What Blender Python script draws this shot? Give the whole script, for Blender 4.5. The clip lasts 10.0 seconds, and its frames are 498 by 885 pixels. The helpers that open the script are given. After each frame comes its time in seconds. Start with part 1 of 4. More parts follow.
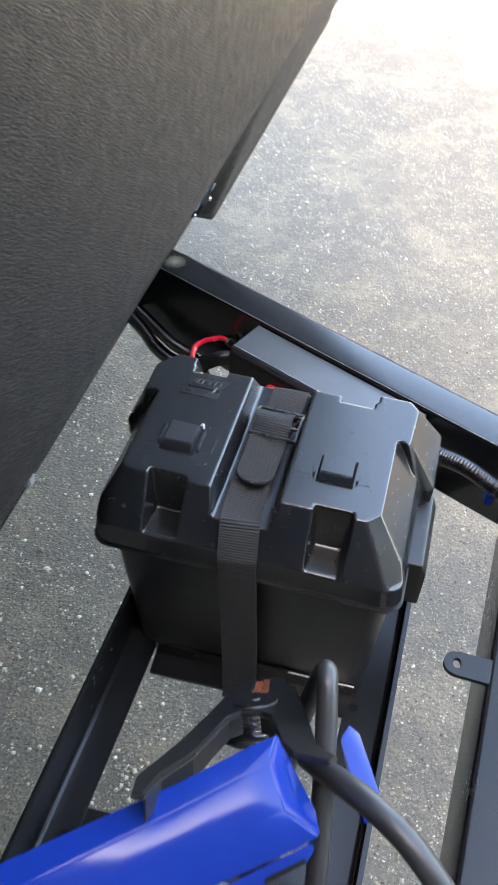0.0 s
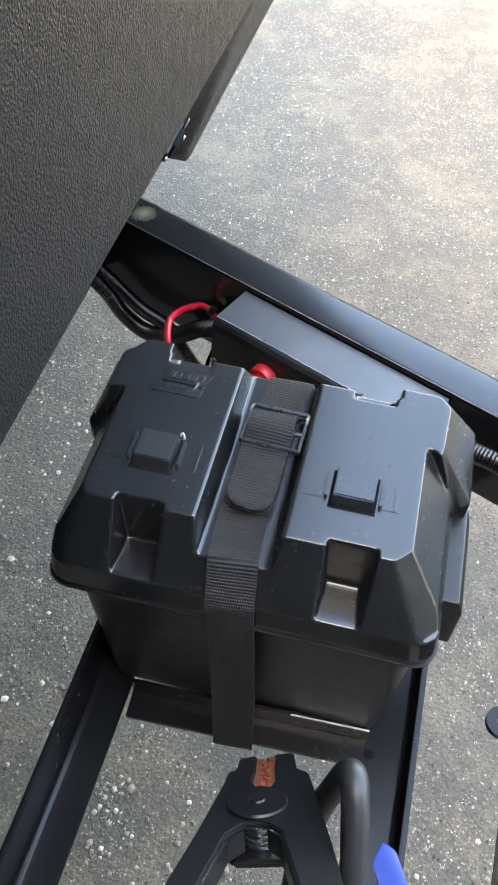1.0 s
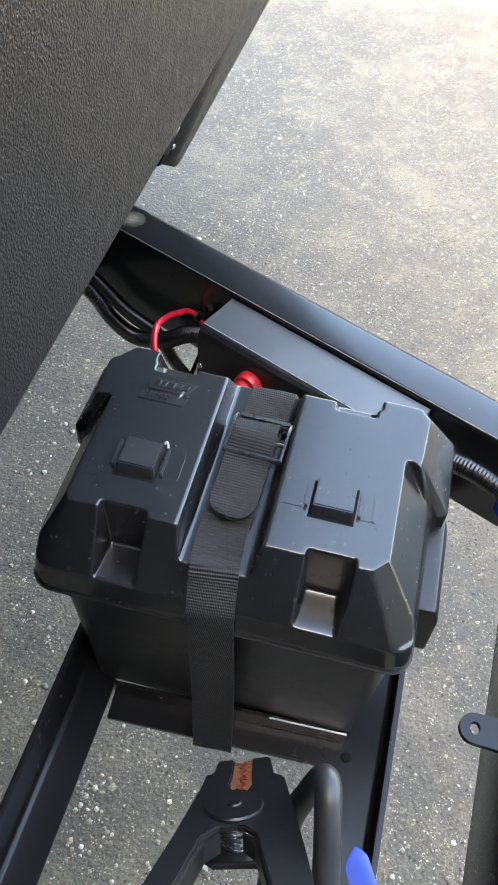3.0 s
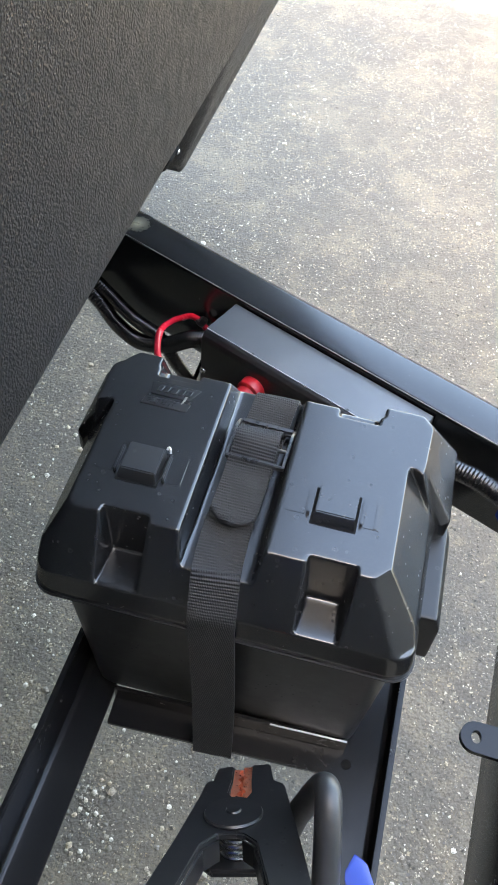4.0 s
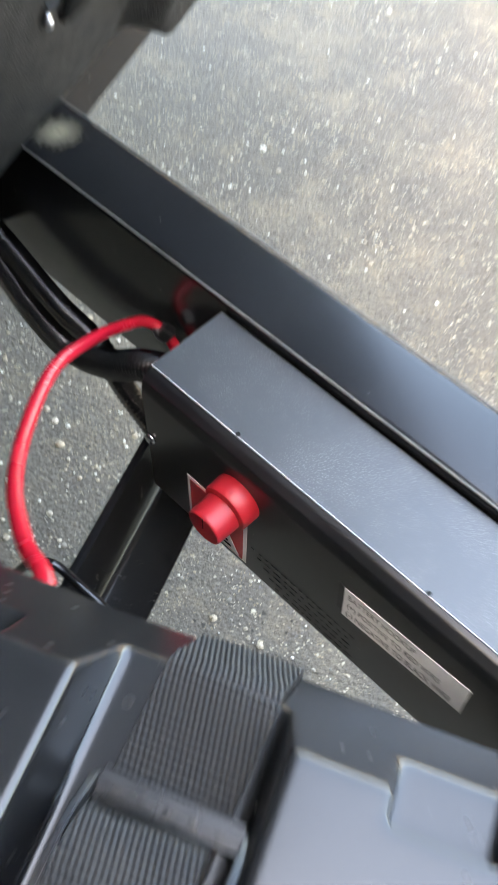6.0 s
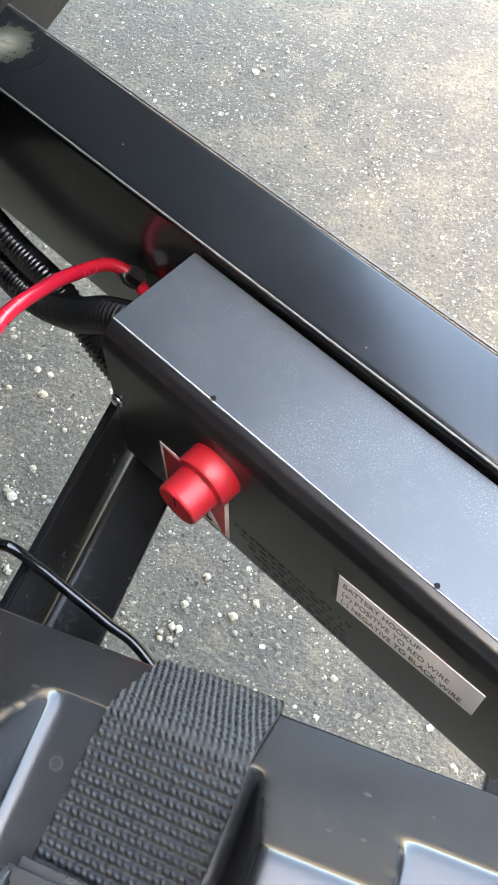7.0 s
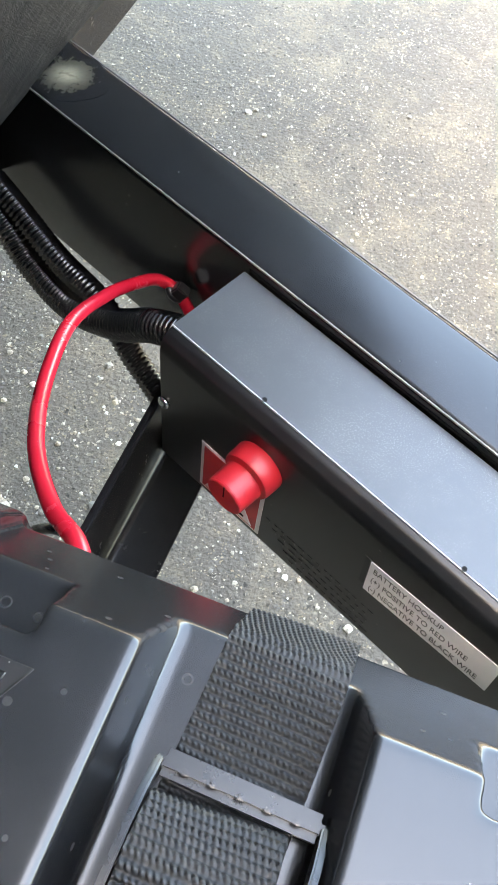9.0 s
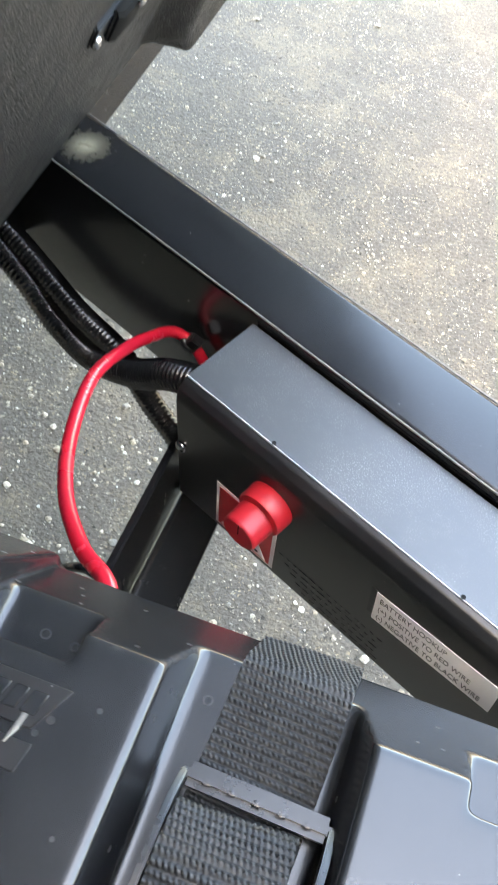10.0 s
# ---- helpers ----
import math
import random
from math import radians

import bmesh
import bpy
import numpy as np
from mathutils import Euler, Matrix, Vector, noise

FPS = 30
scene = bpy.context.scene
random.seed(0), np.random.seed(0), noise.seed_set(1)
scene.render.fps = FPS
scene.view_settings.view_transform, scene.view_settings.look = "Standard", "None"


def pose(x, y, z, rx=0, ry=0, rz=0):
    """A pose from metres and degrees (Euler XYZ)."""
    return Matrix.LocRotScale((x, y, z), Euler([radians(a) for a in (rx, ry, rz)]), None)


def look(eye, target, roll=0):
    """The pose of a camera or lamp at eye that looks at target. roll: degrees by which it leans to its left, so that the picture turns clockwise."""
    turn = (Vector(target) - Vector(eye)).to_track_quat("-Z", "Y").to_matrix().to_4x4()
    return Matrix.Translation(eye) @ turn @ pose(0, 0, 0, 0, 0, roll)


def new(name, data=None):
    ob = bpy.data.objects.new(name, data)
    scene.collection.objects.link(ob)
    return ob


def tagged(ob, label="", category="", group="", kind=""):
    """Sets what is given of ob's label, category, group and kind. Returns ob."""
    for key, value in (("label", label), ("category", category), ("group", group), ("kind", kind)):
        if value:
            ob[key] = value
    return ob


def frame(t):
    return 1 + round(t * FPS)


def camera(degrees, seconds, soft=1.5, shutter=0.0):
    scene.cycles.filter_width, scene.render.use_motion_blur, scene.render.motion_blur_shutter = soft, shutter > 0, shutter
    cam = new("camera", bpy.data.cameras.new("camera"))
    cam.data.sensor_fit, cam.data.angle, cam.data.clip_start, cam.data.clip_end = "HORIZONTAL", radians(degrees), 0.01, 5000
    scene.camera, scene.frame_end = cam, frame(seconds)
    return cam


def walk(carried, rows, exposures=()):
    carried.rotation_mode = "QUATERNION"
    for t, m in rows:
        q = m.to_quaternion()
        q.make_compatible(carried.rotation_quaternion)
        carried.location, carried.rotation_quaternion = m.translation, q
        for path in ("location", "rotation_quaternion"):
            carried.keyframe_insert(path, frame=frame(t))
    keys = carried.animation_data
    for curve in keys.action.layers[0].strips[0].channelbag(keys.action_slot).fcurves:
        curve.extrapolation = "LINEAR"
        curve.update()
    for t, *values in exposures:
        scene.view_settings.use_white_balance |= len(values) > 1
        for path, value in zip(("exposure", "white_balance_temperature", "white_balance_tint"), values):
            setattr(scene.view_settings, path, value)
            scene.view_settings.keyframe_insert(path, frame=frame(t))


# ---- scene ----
cam = camera(32.49, 10.0, shutter=0.5)
PATH = [
    (0.0, (0.1091, -0.6074, 1.5393), (-0.0227, 0.0654, 0.8112), 2.86),
    (0.5, (0.0818, -0.4790, 1.4757), (-0.0180, 0.1664, 0.7185), 3.36),
    (1.0, (0.0585, -0.4285, 1.4393), (-0.0346, 0.1955, 0.6635), 3.73),
    (1.5, (0.0624, -0.4281, 1.4452), (-0.0225, 0.1848, 0.6596), 4.65),
    (2.0, (0.0615, -0.4278, 1.4497), (-0.0183, 0.1876, 0.6655), 5.18),
    (2.5, (0.0624, -0.4292, 1.4548), (-0.0146, 0.1916, 0.6745), 5.54),
    (4.0, (0.0616, -0.4267, 1.4584), (-0.0207, 0.2008, 0.6841), 5.85),
    (4.5, (0.0625, -0.4263, 1.4577), (-0.0225, 0.1977, 0.6809), 5.77),
    (5.0, (0.0747, -0.3914, 1.4400), (-0.0225, 0.2188, 0.6537), 5.16),
    (5.4, (0.0829, -0.2514, 1.3409), (-0.0361, 0.3342, 0.5391), 4.24),
    (5.5, (0.0753, -0.1665, 1.2870), (-0.0572, 0.4063, 0.4781), 3.49),
    (5.8, (0.0575, -0.0071, 1.1897), (-0.0927, 0.5375, 0.3645), 2.76),
    (6.0, (0.0420, 0.0678, 1.1264), (-0.1126, 0.5761, 0.2792), 2.08),
    (6.2, (0.0304, 0.1202, 1.0541), (-0.1189, 0.5861, 0.1820), 1.38),
    (7.3, (0.0411, 0.1177, 1.0804), (-0.0896, 0.5672, 0.1966), 1.87),
    (7.5, (0.0377, 0.1075, 1.0838), (-0.0883, 0.5660, 0.2040), 2.88),
    (8.0, (0.0170, 0.0736, 1.0911), (-0.0904, 0.5565, 0.2221), 6.69),
    (8.5, (0.0091, 0.0630, 1.1030), (-0.0921, 0.5477, 0.2342), 7.72),
    (9.0, (0.0032, 0.0636, 1.1046), (-0.0946, 0.5615, 0.2429), 8.55),
    (9.5, (0.0076, 0.0643, 1.1048), (-0.0972, 0.5663, 0.2463), 7.73),
    (10.0, (0.0081, 0.0496, 1.1395), (-0.1186, 0.5726, 0.2966), 5.11),
]
SUN_ELEVATION, SUN_ROTATION, SUN, SKY, TRAILER_Y = 48.0, 186.0, 3.6, 0.15, 1.70
EXPOSURES = [(0.0, 4.48, 7600, 8), (1.0, 4.48, 7850, 7), (5.0, 4.46, 7850, 7), (5.6, 4.36, 7900, 7), (6.2, 4.88, 8450, 8), (7.5, 4.98, 8450, 7), (10.0, 4.94, 8450, 7)]
GROUND = -0.014
walk(cam, [(t, look(eye, target, roll)) for t, eye, target, roll in PATH], EXPOSURES)

# ---------------------------------------------------------------- world, sun
world = bpy.data.worlds.new("sky")
scene.world = world
world.use_nodes = True
wn = world.node_tree
sky = wn.nodes.new("ShaderNodeTexSky")
sky.sky_type = "NISHITA"
sky.sun_disc = False
sky.sun_elevation = radians(SUN_ELEVATION)
sky.sun_rotation = radians(SUN_ROTATION)
sky.air_density, sky.dust_density, sky.ozone_density = 1.0, 3.2, 1.0
wn.links.new(sky.outputs["Color"], wn.nodes["Background"].inputs["Color"])
wn.nodes["Background"].inputs["Strength"].default_value = SKY

lamp = bpy.data.lights.new("sun", "SUN")
lamp.energy, lamp.angle, lamp.color = SUN, radians(0.6), (1.0, 0.93, 0.82)
sun = new("sun", lamp)
sun_way = Vector((math.sin(radians(SUN_ROTATION)) * math.cos(radians(SUN_ELEVATION)),
                  math.cos(radians(SUN_ROTATION)) * math.cos(radians(SUN_ELEVATION)),
                  math.sin(radians(SUN_ELEVATION))))
sun.matrix_world = look(sun_way * 20, (0, 0, 0))


# ---------------------------------------------------------------- materials
class Nodes:
    """A Principled material with a few helpers to wire its nodes."""

    def __init__(self, name, color=(0.5, 0.5, 0.5), rough=0.5, metal=0.0, spec=0.5):
        self.mat = bpy.data.materials.new(name)
        self.mat.use_nodes = True
        self.tree = self.mat.node_tree
        self.bsdf = self.tree.nodes["Principled BSDF"]
        self.put("Base Color", (*color, 1.0))
        self.put("Roughness", rough)
        self.put("Metallic", metal)
        self.put("Specular IOR Level", spec)
        self.space = self.node("ShaderNodeTexCoord").outputs["Object"]

    def node(self, kind, **values):
        made = self.tree.nodes.new(kind)
        for key, value in values.items():
            made.inputs[key].default_value = value
        return made

    def put(self, name, value):
        self.bsdf.inputs[name].default_value = value

    def link(self, a, b):
        self.tree.links.new(a, b)

    def use(self, name, out):
        self.link(out, self.bsdf.inputs[name])

    def noise(self, scale, detail=4.0, rough=0.6, vector=None):
        made = self.node("ShaderNodeTexNoise", Scale=scale, Detail=detail, Roughness=rough)
        self.link(vector or self.space, made.inputs["Vector"])
        return made.outputs["Fac"]

    def cells(self, scale, feature="F1", out="Distance", vector=None):
        made = self.node("ShaderNodeTexVoronoi", Scale=scale)
        made.feature = feature
        self.link(vector or self.space, made.inputs["Vector"])
        return made.outputs[out]

    def ramp(self, fac, stops):
        made = self.node("ShaderNodeValToRGB")
        band = made.color_ramp
        while len(band.elements) < len(stops):
            band.elements.new(0.5)
        for el, (at, col) in zip(band.elements, stops):
            el.position = at
            el.color = (*col, 1.0) if isinstance(col, tuple) else (col, col, col, 1.0)
        self.link(fac, made.inputs["Fac"])
        return made.outputs["Color"]

    def mix(self, fac, a, b, how="MIX"):
        made = self.tree.nodes.new("ShaderNodeMix")
        made.data_type, made.blend_type = "RGBA", how
        for slot, value in ((0, fac), (6, a), (7, b)):
            if isinstance(value, bpy.types.NodeSocket):
                self.link(value, made.inputs[slot])
            elif isinstance(value, tuple):
                made.inputs[slot].default_value = (*value, 1.0)
            else:
                made.inputs[slot].default_value = value
        return made.outputs[2]

    def sums(self, how, a, b):
        made = self.node("ShaderNodeMath")
        made.operation = how
        for slot, value in ((0, a), (1, b)):
            if isinstance(value, bpy.types.NodeSocket):
                self.link(value, made.inputs[slot])
            else:
                made.inputs[slot].default_value = value
        return made.outputs[0]

    def stretched(self, x, y, z):
        made = self.node("ShaderNodeMapping")
        made.inputs["Scale"].default_value = (x, y, z)
        self.link(self.space, made.inputs["Vector"])
        return made.outputs["Vector"]

    def bump(self, height, strength, distance, after=None):
        made = self.node("ShaderNodeBump", Strength=strength, Distance=distance)
        self.link(height, made.inputs["Height"])
        if after:
            self.link(after, made.inputs["Normal"])
        self.use("Normal", made.outputs["Normal"])
        return made.outputs["Normal"]


def asphalt_material():
    m = Nodes("asphalt", rough=0.85, spec=0.08)
    wide = m.noise(0.8, 6)
    patch = m.noise(3.1, 12, 0.74)
    blotch = m.noise(14.0, 10, 0.78)
    fine = m.noise(150.0, 5, 0.8)
    base = m.ramp(wide, [(0.3, (0.118, 0.103, 0.084)), (0.7, (0.146, 0.126, 0.101))])
    base = m.mix(m.ramp(patch, [(0.50, 0.0), (0.60, 0.50)]), base, (0.228, 0.187, 0.136))
    base = m.mix(m.ramp(patch, [(0.38, 0.45), (0.47, 0.0)]), base, (0.105, 0.094, 0.081))
    base = m.mix(m.ramp(blotch, [(0.52, 0.0), (0.60, 0.50)]), base, (0.220, 0.173, 0.120))
    base = m.mix(m.ramp(blotch, [(0.36, 0.45), (0.45, 0.0)]), base, (0.092, 0.084, 0.073))
    base = m.mix(m.ramp(fine, [(0.38, 0.60), (0.50, 0.0)]), base, (0.068, 0.061, 0.052))
    base = m.mix(m.ramp(fine, [(0.56, 0.0), (0.68, 0.28)]), base, (0.242, 0.205, 0.155))
    # pits, then crushed stone of four sizes in the binder, each piece with its own tint
    bent = m.node("ShaderNodeVectorMath")
    bent.operation = "ADD"
    warp = m.node("ShaderNodeTexNoise", Scale=120.0, Detail=2.0)
    m.link(m.space, warp.inputs["Vector"])
    small = m.node("ShaderNodeVectorMath")
    small.operation = "SCALE"
    small.inputs["Scale"].default_value = 0.011
    m.link(warp.outputs["Color"], small.inputs[0])
    m.link(m.space, bent.inputs[0])
    m.link(small.outputs[0], bent.inputs[1])
    where = bent.outputs[0]
    pits = m.sums("MULTIPLY", m.ramp(m.cells(70.0, vector=where), [(0.12, 0.9), (0.26, 0.0)]), m.ramp(m.cells(70.0, out="Color", vector=where), [(0.56, 0.0), (0.62, 0.9)]))
    base = m.mix(pits, base, (0.042, 0.038, 0.033))
    dense = m.ramp(m.noise(2.6, 8, 0.7), [(0.40, 0.35), (0.56, 1.0)])
    for scale, lo, hi, few in ((48.0, 0.13, 0.18, 0.70), (75.0, 0.18, 0.25, 0.62), (135.0, 0.24, 0.34, 0.61), (260.0, 0.26, 0.40, 0.57)):
        near = m.cells(scale, vector=where)
        tint = m.cells(scale, out="Color", vector=where)
        keep = m.ramp(tint, [(few, 0.0), (few + 0.04, 0.95)])
        shade = m.ramp(m.cells(scale * 0.37, out="Color"), [(0.22, (0.135, 0.124, 0.112)), (0.42, (0.235, 0.194, 0.143)), (0.60, (0.327, 0.248, 0.158)), (0.80, (0.499, 0.429, 0.326))])
        spot = m.sums("MULTIPLY", m.sums("MULTIPLY", m.ramp(near, [(lo, 1.0), (hi, 0.0)]), keep), dense)
        base = m.mix(spot, base, shade)
    m.use("Base Color", base)
    m.use("Roughness", m.ramp(patch, [(0.3, 0.70), (0.7, 0.92)]))
    h = m.sums("ADD", m.sums("MULTIPLY", m.cells(130.0, vector=where), -1.0), m.sums("MULTIPLY", fine, 1.2))
    m.bump(h, 0.7, 0.0026)
    return m.mat


def stone_material():
    """Loose crushed stone, each piece of its own tint from grey through tan to cream."""
    m = Nodes("pale_gravel", rough=0.85)
    tint = m.ramp(m.tree.nodes.new("ShaderNodeNewGeometry").outputs["Random Per Island"],
                  [(0.0, (0.190, 0.175, 0.155)), (0.3, (0.330, 0.285, 0.220)), (0.55, (0.440, 0.350, 0.240)), (0.8, (0.620, 0.560, 0.460)), (1.0, (0.720, 0.680, 0.590))])
    m.use("Base Color", m.mix(m.ramp(m.noise(400.0, 4), [(0.4, 0.5), (0.6, 0.0)]), tint, (0.130, 0.107, 0.083)))
    m.bump(m.noise(500.0, 3), 0.4, 0.001)
    return m.mat


def plastic_material(name, tone, rough, grain=900.0, dust=0.5, spec=0.5):
    """Moulded black plastic: fine leather grain, dusty film, water spots and scuffs."""
    m = Nodes(name, tone, rough, spec=spec)
    cloud = m.noise(9.0, 6, 0.65)
    film = m.noise(45.0, 5, 0.7)
    rings = m.cells(95.0)
    wet = m.ramp(m.cells(95.0, out="Color"), [(0.70, 0.0), (0.74, 1.0)])
    ring = m.sums("MULTIPLY", m.ramp(rings, [(0.10, 0.0), (0.16, 1.0), (0.20, 1.0), (0.27, 0.0)]), wet)
    dirty = m.sums("MULTIPLY", m.ramp(cloud, [(0.35, 0.0), (0.75, 1.0)]), dust)
    base = m.mix(dirty, tone, tuple(min(1.0, c * 1.9 + 0.009) for c in tone))
    base = m.mix(m.sums("MULTIPLY", ring, 0.16), base, (0.11, 0.105, 0.10))
    speck = m.sums("MULTIPLY", m.ramp(m.cells(260.0), [(0.05, 1.0), (0.09, 0.0)]),
                   m.ramp(m.cells(260.0, out="Color"), [(0.80, 0.0), (0.84, 1.0)]))
    base = m.mix(m.sums("MULTIPLY", speck, 0.7), base, (0.32, 0.30, 0.27))
    drops = m.sums("MULTIPLY", m.ramp(m.cells(150.0), [(0.14, 1.0), (0.20, 0.0)]), m.ramp(m.cells(150.0, out="Color"), [(0.72, 0.0), (0.76, 1.0)]))      # dried water spots
    mottle = m.sums("MULTIPLY", m.ramp(m.noise(130.0, 6, 0.75), [(0.46, 0.0), (0.66, 1.0)]), m.sums("MULTIPLY", cloud, dust))
    base = m.mix(m.sums("MULTIPLY", mottle, 0.8), base, tuple(c * 1.6 + 0.016 for c in tone))
    m.use("Base Color", base)
    r = m.sums("ADD", m.sums("MULTIPLY", film, 0.16), rough - 0.08)
    r = m.sums("ADD", r, m.sums("MULTIPLY", drops, 0.16))
    m.use("Roughness", m.sums("ADD", r, m.sums("MULTIPLY", dirty, 0.06)))
    m.bump(m.noise(grain, 2), 0.05, 0.0003)
    return m.mat


def paint_material(name, tone, rough, chips=0.8, spec=0.5):
    """Glossy black paint on steel, dusty, with small chips and rub marks."""
    m = Nodes(name, tone, rough, spec=spec)
    cloud = m.noise(7.0, 6, 0.7)
    fine = m.noise(70.0, 5, 0.7)
    dust = m.sums("MULTIPLY", m.ramp(cloud, [(0.4, 0.0), (0.75, 1.0)]), m.ramp(fine, [(0.3, 0.2), (0.7, 0.6)]))
    base = m.mix(dust, tone, tuple(c * 1.8 + 0.012 for c in tone))
    speck = m.sums("MULTIPLY", m.ramp(m.cells(150.0), [(0.05, 1.0), (0.10, 0.0)]),
                   m.ramp(m.cells(150.0, out="Color"), [(0.80, 0.0), (0.85, chips)]))
    base = m.mix(speck, base, (0.36, 0.34, 0.31))
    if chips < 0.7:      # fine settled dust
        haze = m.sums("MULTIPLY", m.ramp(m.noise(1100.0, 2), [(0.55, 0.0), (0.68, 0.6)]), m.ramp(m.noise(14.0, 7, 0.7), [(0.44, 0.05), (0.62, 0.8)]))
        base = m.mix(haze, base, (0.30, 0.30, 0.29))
    m.use("Base Color", base)
    m.use("Roughness", m.sums("ADD", m.sums("MULTIPLY", fine, 0.06), m.sums("ADD", rough - 0.03, m.sums("MULTIPLY", dust, 0.08))))
    m.bump(m.noise(900.0, 2), 0.05, 0.0003)
    return m.mat


def liner_material():
    """Sprayed black bed liner: hard pebbled texture with rubbed light spots."""
    m = Nodes("sprayed_liner", (0.02, 0.02, 0.021), 0.5, spec=0.24)
    pebble_a = m.cells(640.0, "SMOOTH_F1")
    pebble_b = m.cells(1100.0)
    lump = m.noise(75.0, 4, 0.6)
    tops = m.ramp(pebble_a, [(0.10, 1.0), (0.34, 0.0)])
    pick = m.ramp(m.cells(640.0, out="Color"), [(0.55, 0.0), (0.75, 1.0)])
    rub = m.sums("MULTIPLY", m.ramp(m.noise(3.6, 9, 0.75), [(0.42, 0.15), (0.58, 1.0)]), m.sums("MULTIPLY", tops, pick))
    base = m.ramp(m.noise(5.0, 5), [(0.3, (0.0065, 0.0064, 0.0068)), (0.7, (0.0105, 0.0100, 0.0096))])
    m.use("Base Color", m.mix(rub, base, (0.17, 0.162, 0.155)))
    m.use("Roughness", m.ramp(lump, [(0.3, 0.42), (0.7, 0.60)]))
    h = m.sums("ADD", m.sums("MULTIPLY", pebble_a, -1.0), m.sums("MULTIPLY", pebble_b, -0.4))
    m.bump(m.sums("ADD", h, m.sums("MULTIPLY", lump, 0.08)), 0.6, 0.0013)
    return m.mat


def rounded_by_voxels(bm, voxel=0.0016, rounds=7):
    """The same solid with soft moulded edges."""
    me = bpy.data.meshes.new("soft")
    bm.to_mesh(me)
    bm.free()
    ob = new("soft", me)
    mod = ob.modifiers.new("remesh", "REMESH")
    mod.mode, mod.voxel_size = "VOXEL", voxel
    mod = ob.modifiers.new("smooth", "SMOOTH")
    mod.factor, mod.iterations = 0.5, rounds
    done = bpy.data.meshes.new_from_object(ob.evaluated_get(bpy.context.evaluated_depsgraph_get()))
    out = bmesh.new()
    out.from_mesh(done)
    bpy.data.objects.remove(ob)
    bpy.data.meshes.remove(me)
    bpy.data.meshes.remove(done)
    return out


def plain_material(name, tone, rough=0.5, metal=0.0, spec=0.5, grain=60.0, vary=0.25, relief=0.05):
    m = Nodes(name, tone, rough, metal, spec)
    fac = m.noise(grain, 5, 0.65)
    m.use("Base Color", m.mix(fac, tuple(c * (1 - vary) for c in tone), tuple(min(1, c * (1 + vary)) for c in tone)))
    m.use("Roughness", m.sums("ADD", m.sums("MULTIPLY", fac, 0.2), max(0.02, rough - 0.1)))
    m.bump(m.noise(grain * 8, 3), relief, 0.0008)
    return m.mat


def angle_material():
    """Black painted angle iron with rusty, dusty flats."""
    m = Nodes("angle_paint", (0.0055, 0.0055, 0.006), 0.3, spec=0.3)
    cloud = m.noise(11.0, 6, 0.75)
    fine = m.noise(120.0, 5, 0.75)
    dust = m.sums("MULTIPLY", m.ramp(cloud, [(0.42, 0.0), (0.7, 1.0)]), m.ramp(fine, [(0.35, 0.0), (0.65, 0.8)]))
    base = m.mix(dust, (0.0055, 0.0055, 0.006), (0.012, 0.0112, 0.0100))
    m.use("Base Color", base)
    m.use("Roughness", m.sums("ADD", m.sums("MULTIPLY", dust, 0.08), 0.24))
    m.bump(fine, 0.04, 0.0006)
    return m.mat


def weld_material():
    """Ground-down weld: creamy bare middle that fades into the black paint."""
    m = Nodes("ground_steel", (0.4, 0.38, 0.33), 0.4, 0.0)
    far = m.node("ShaderNodeVectorMath")
    far.operation = "LENGTH"
    m.link(m.space, far.inputs[0])
    fac = m.noise(140.0, 6, 0.8)
    reach = m.sums("ADD", far.outputs["Value"], m.sums("MULTIPLY", m.sums("SUBTRACT", fac, 0.5), 0.045))
    bare = m.ramp(m.sums("MULTIPLY", reach, 40.0), [(0.18, 0.95), (0.42, 0.40), (0.80, 0.0)])
    m.use("Base Color", m.mix(bare, (0.006, 0.006, 0.007), m.ramp(fac, [(0.35, (0.06, 0.05, 0.03)), (0.6, (0.33, 0.29, 0.20))])))
    m.use("Roughness", m.ramp(bare, [(0.0, 0.22), (1.0, 0.7)]))
    m.bump(fac, 0.25, 0.001)
    return m.mat


ASPHALT = asphalt_material()
LID = plastic_material("black_lid_plastic", (0.0070, 0.0075, 0.0084), 0.23, dust=0.26, spec=0.80)
CAP = plastic_material("matte_cap_plastic", (0.0095, 0.0098, 0.0105), 0.42, dust=0.2)
BODY = plastic_material("black_box_plastic", (0.0065, 0.0065, 0.007), 0.40, dust=0.25, spec=0.42)
WEB = plain_material("black_webbing", (0.0125, 0.0128, 0.0135), 0.5, spec=0.45, grain=500, vary=0.35, relief=0.3)
PAINT = paint_material("black_rail_paint", (0.0045, 0.005, 0.006), 0.22, spec=0.70)
# paler than the enclosure paint: real dust plus sky sheen put into the colour
SKYLIT_PAINT = paint_material("skylit_powder_coat", (0.034, 0.037, 0.040), 0.34, chips=0.6, spec=1.0)
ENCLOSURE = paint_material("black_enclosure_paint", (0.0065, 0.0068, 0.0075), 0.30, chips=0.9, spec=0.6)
ANGLE = angle_material()
LINER = liner_material()
CONDUIT = plain_material("black_conduit", (0.006, 0.006, 0.0065), 0.22, spec=0.8, grain=120)
RUBBER = plain_material("dark_rubber", (0.020, 0.0205, 0.0215), 0.42, grain=80, vary=0.4, relief=0.12)
REDWIRE = plain_material("red_insulation", (0.42, 0.009, 0.022), 0.26, grain=35, vary=0.18)
REDKNOB = plain_material("red_knob_plastic", (0.38, 0.012, 0.020), 0.42, grain=50, vary=0.14, relief=0.08)
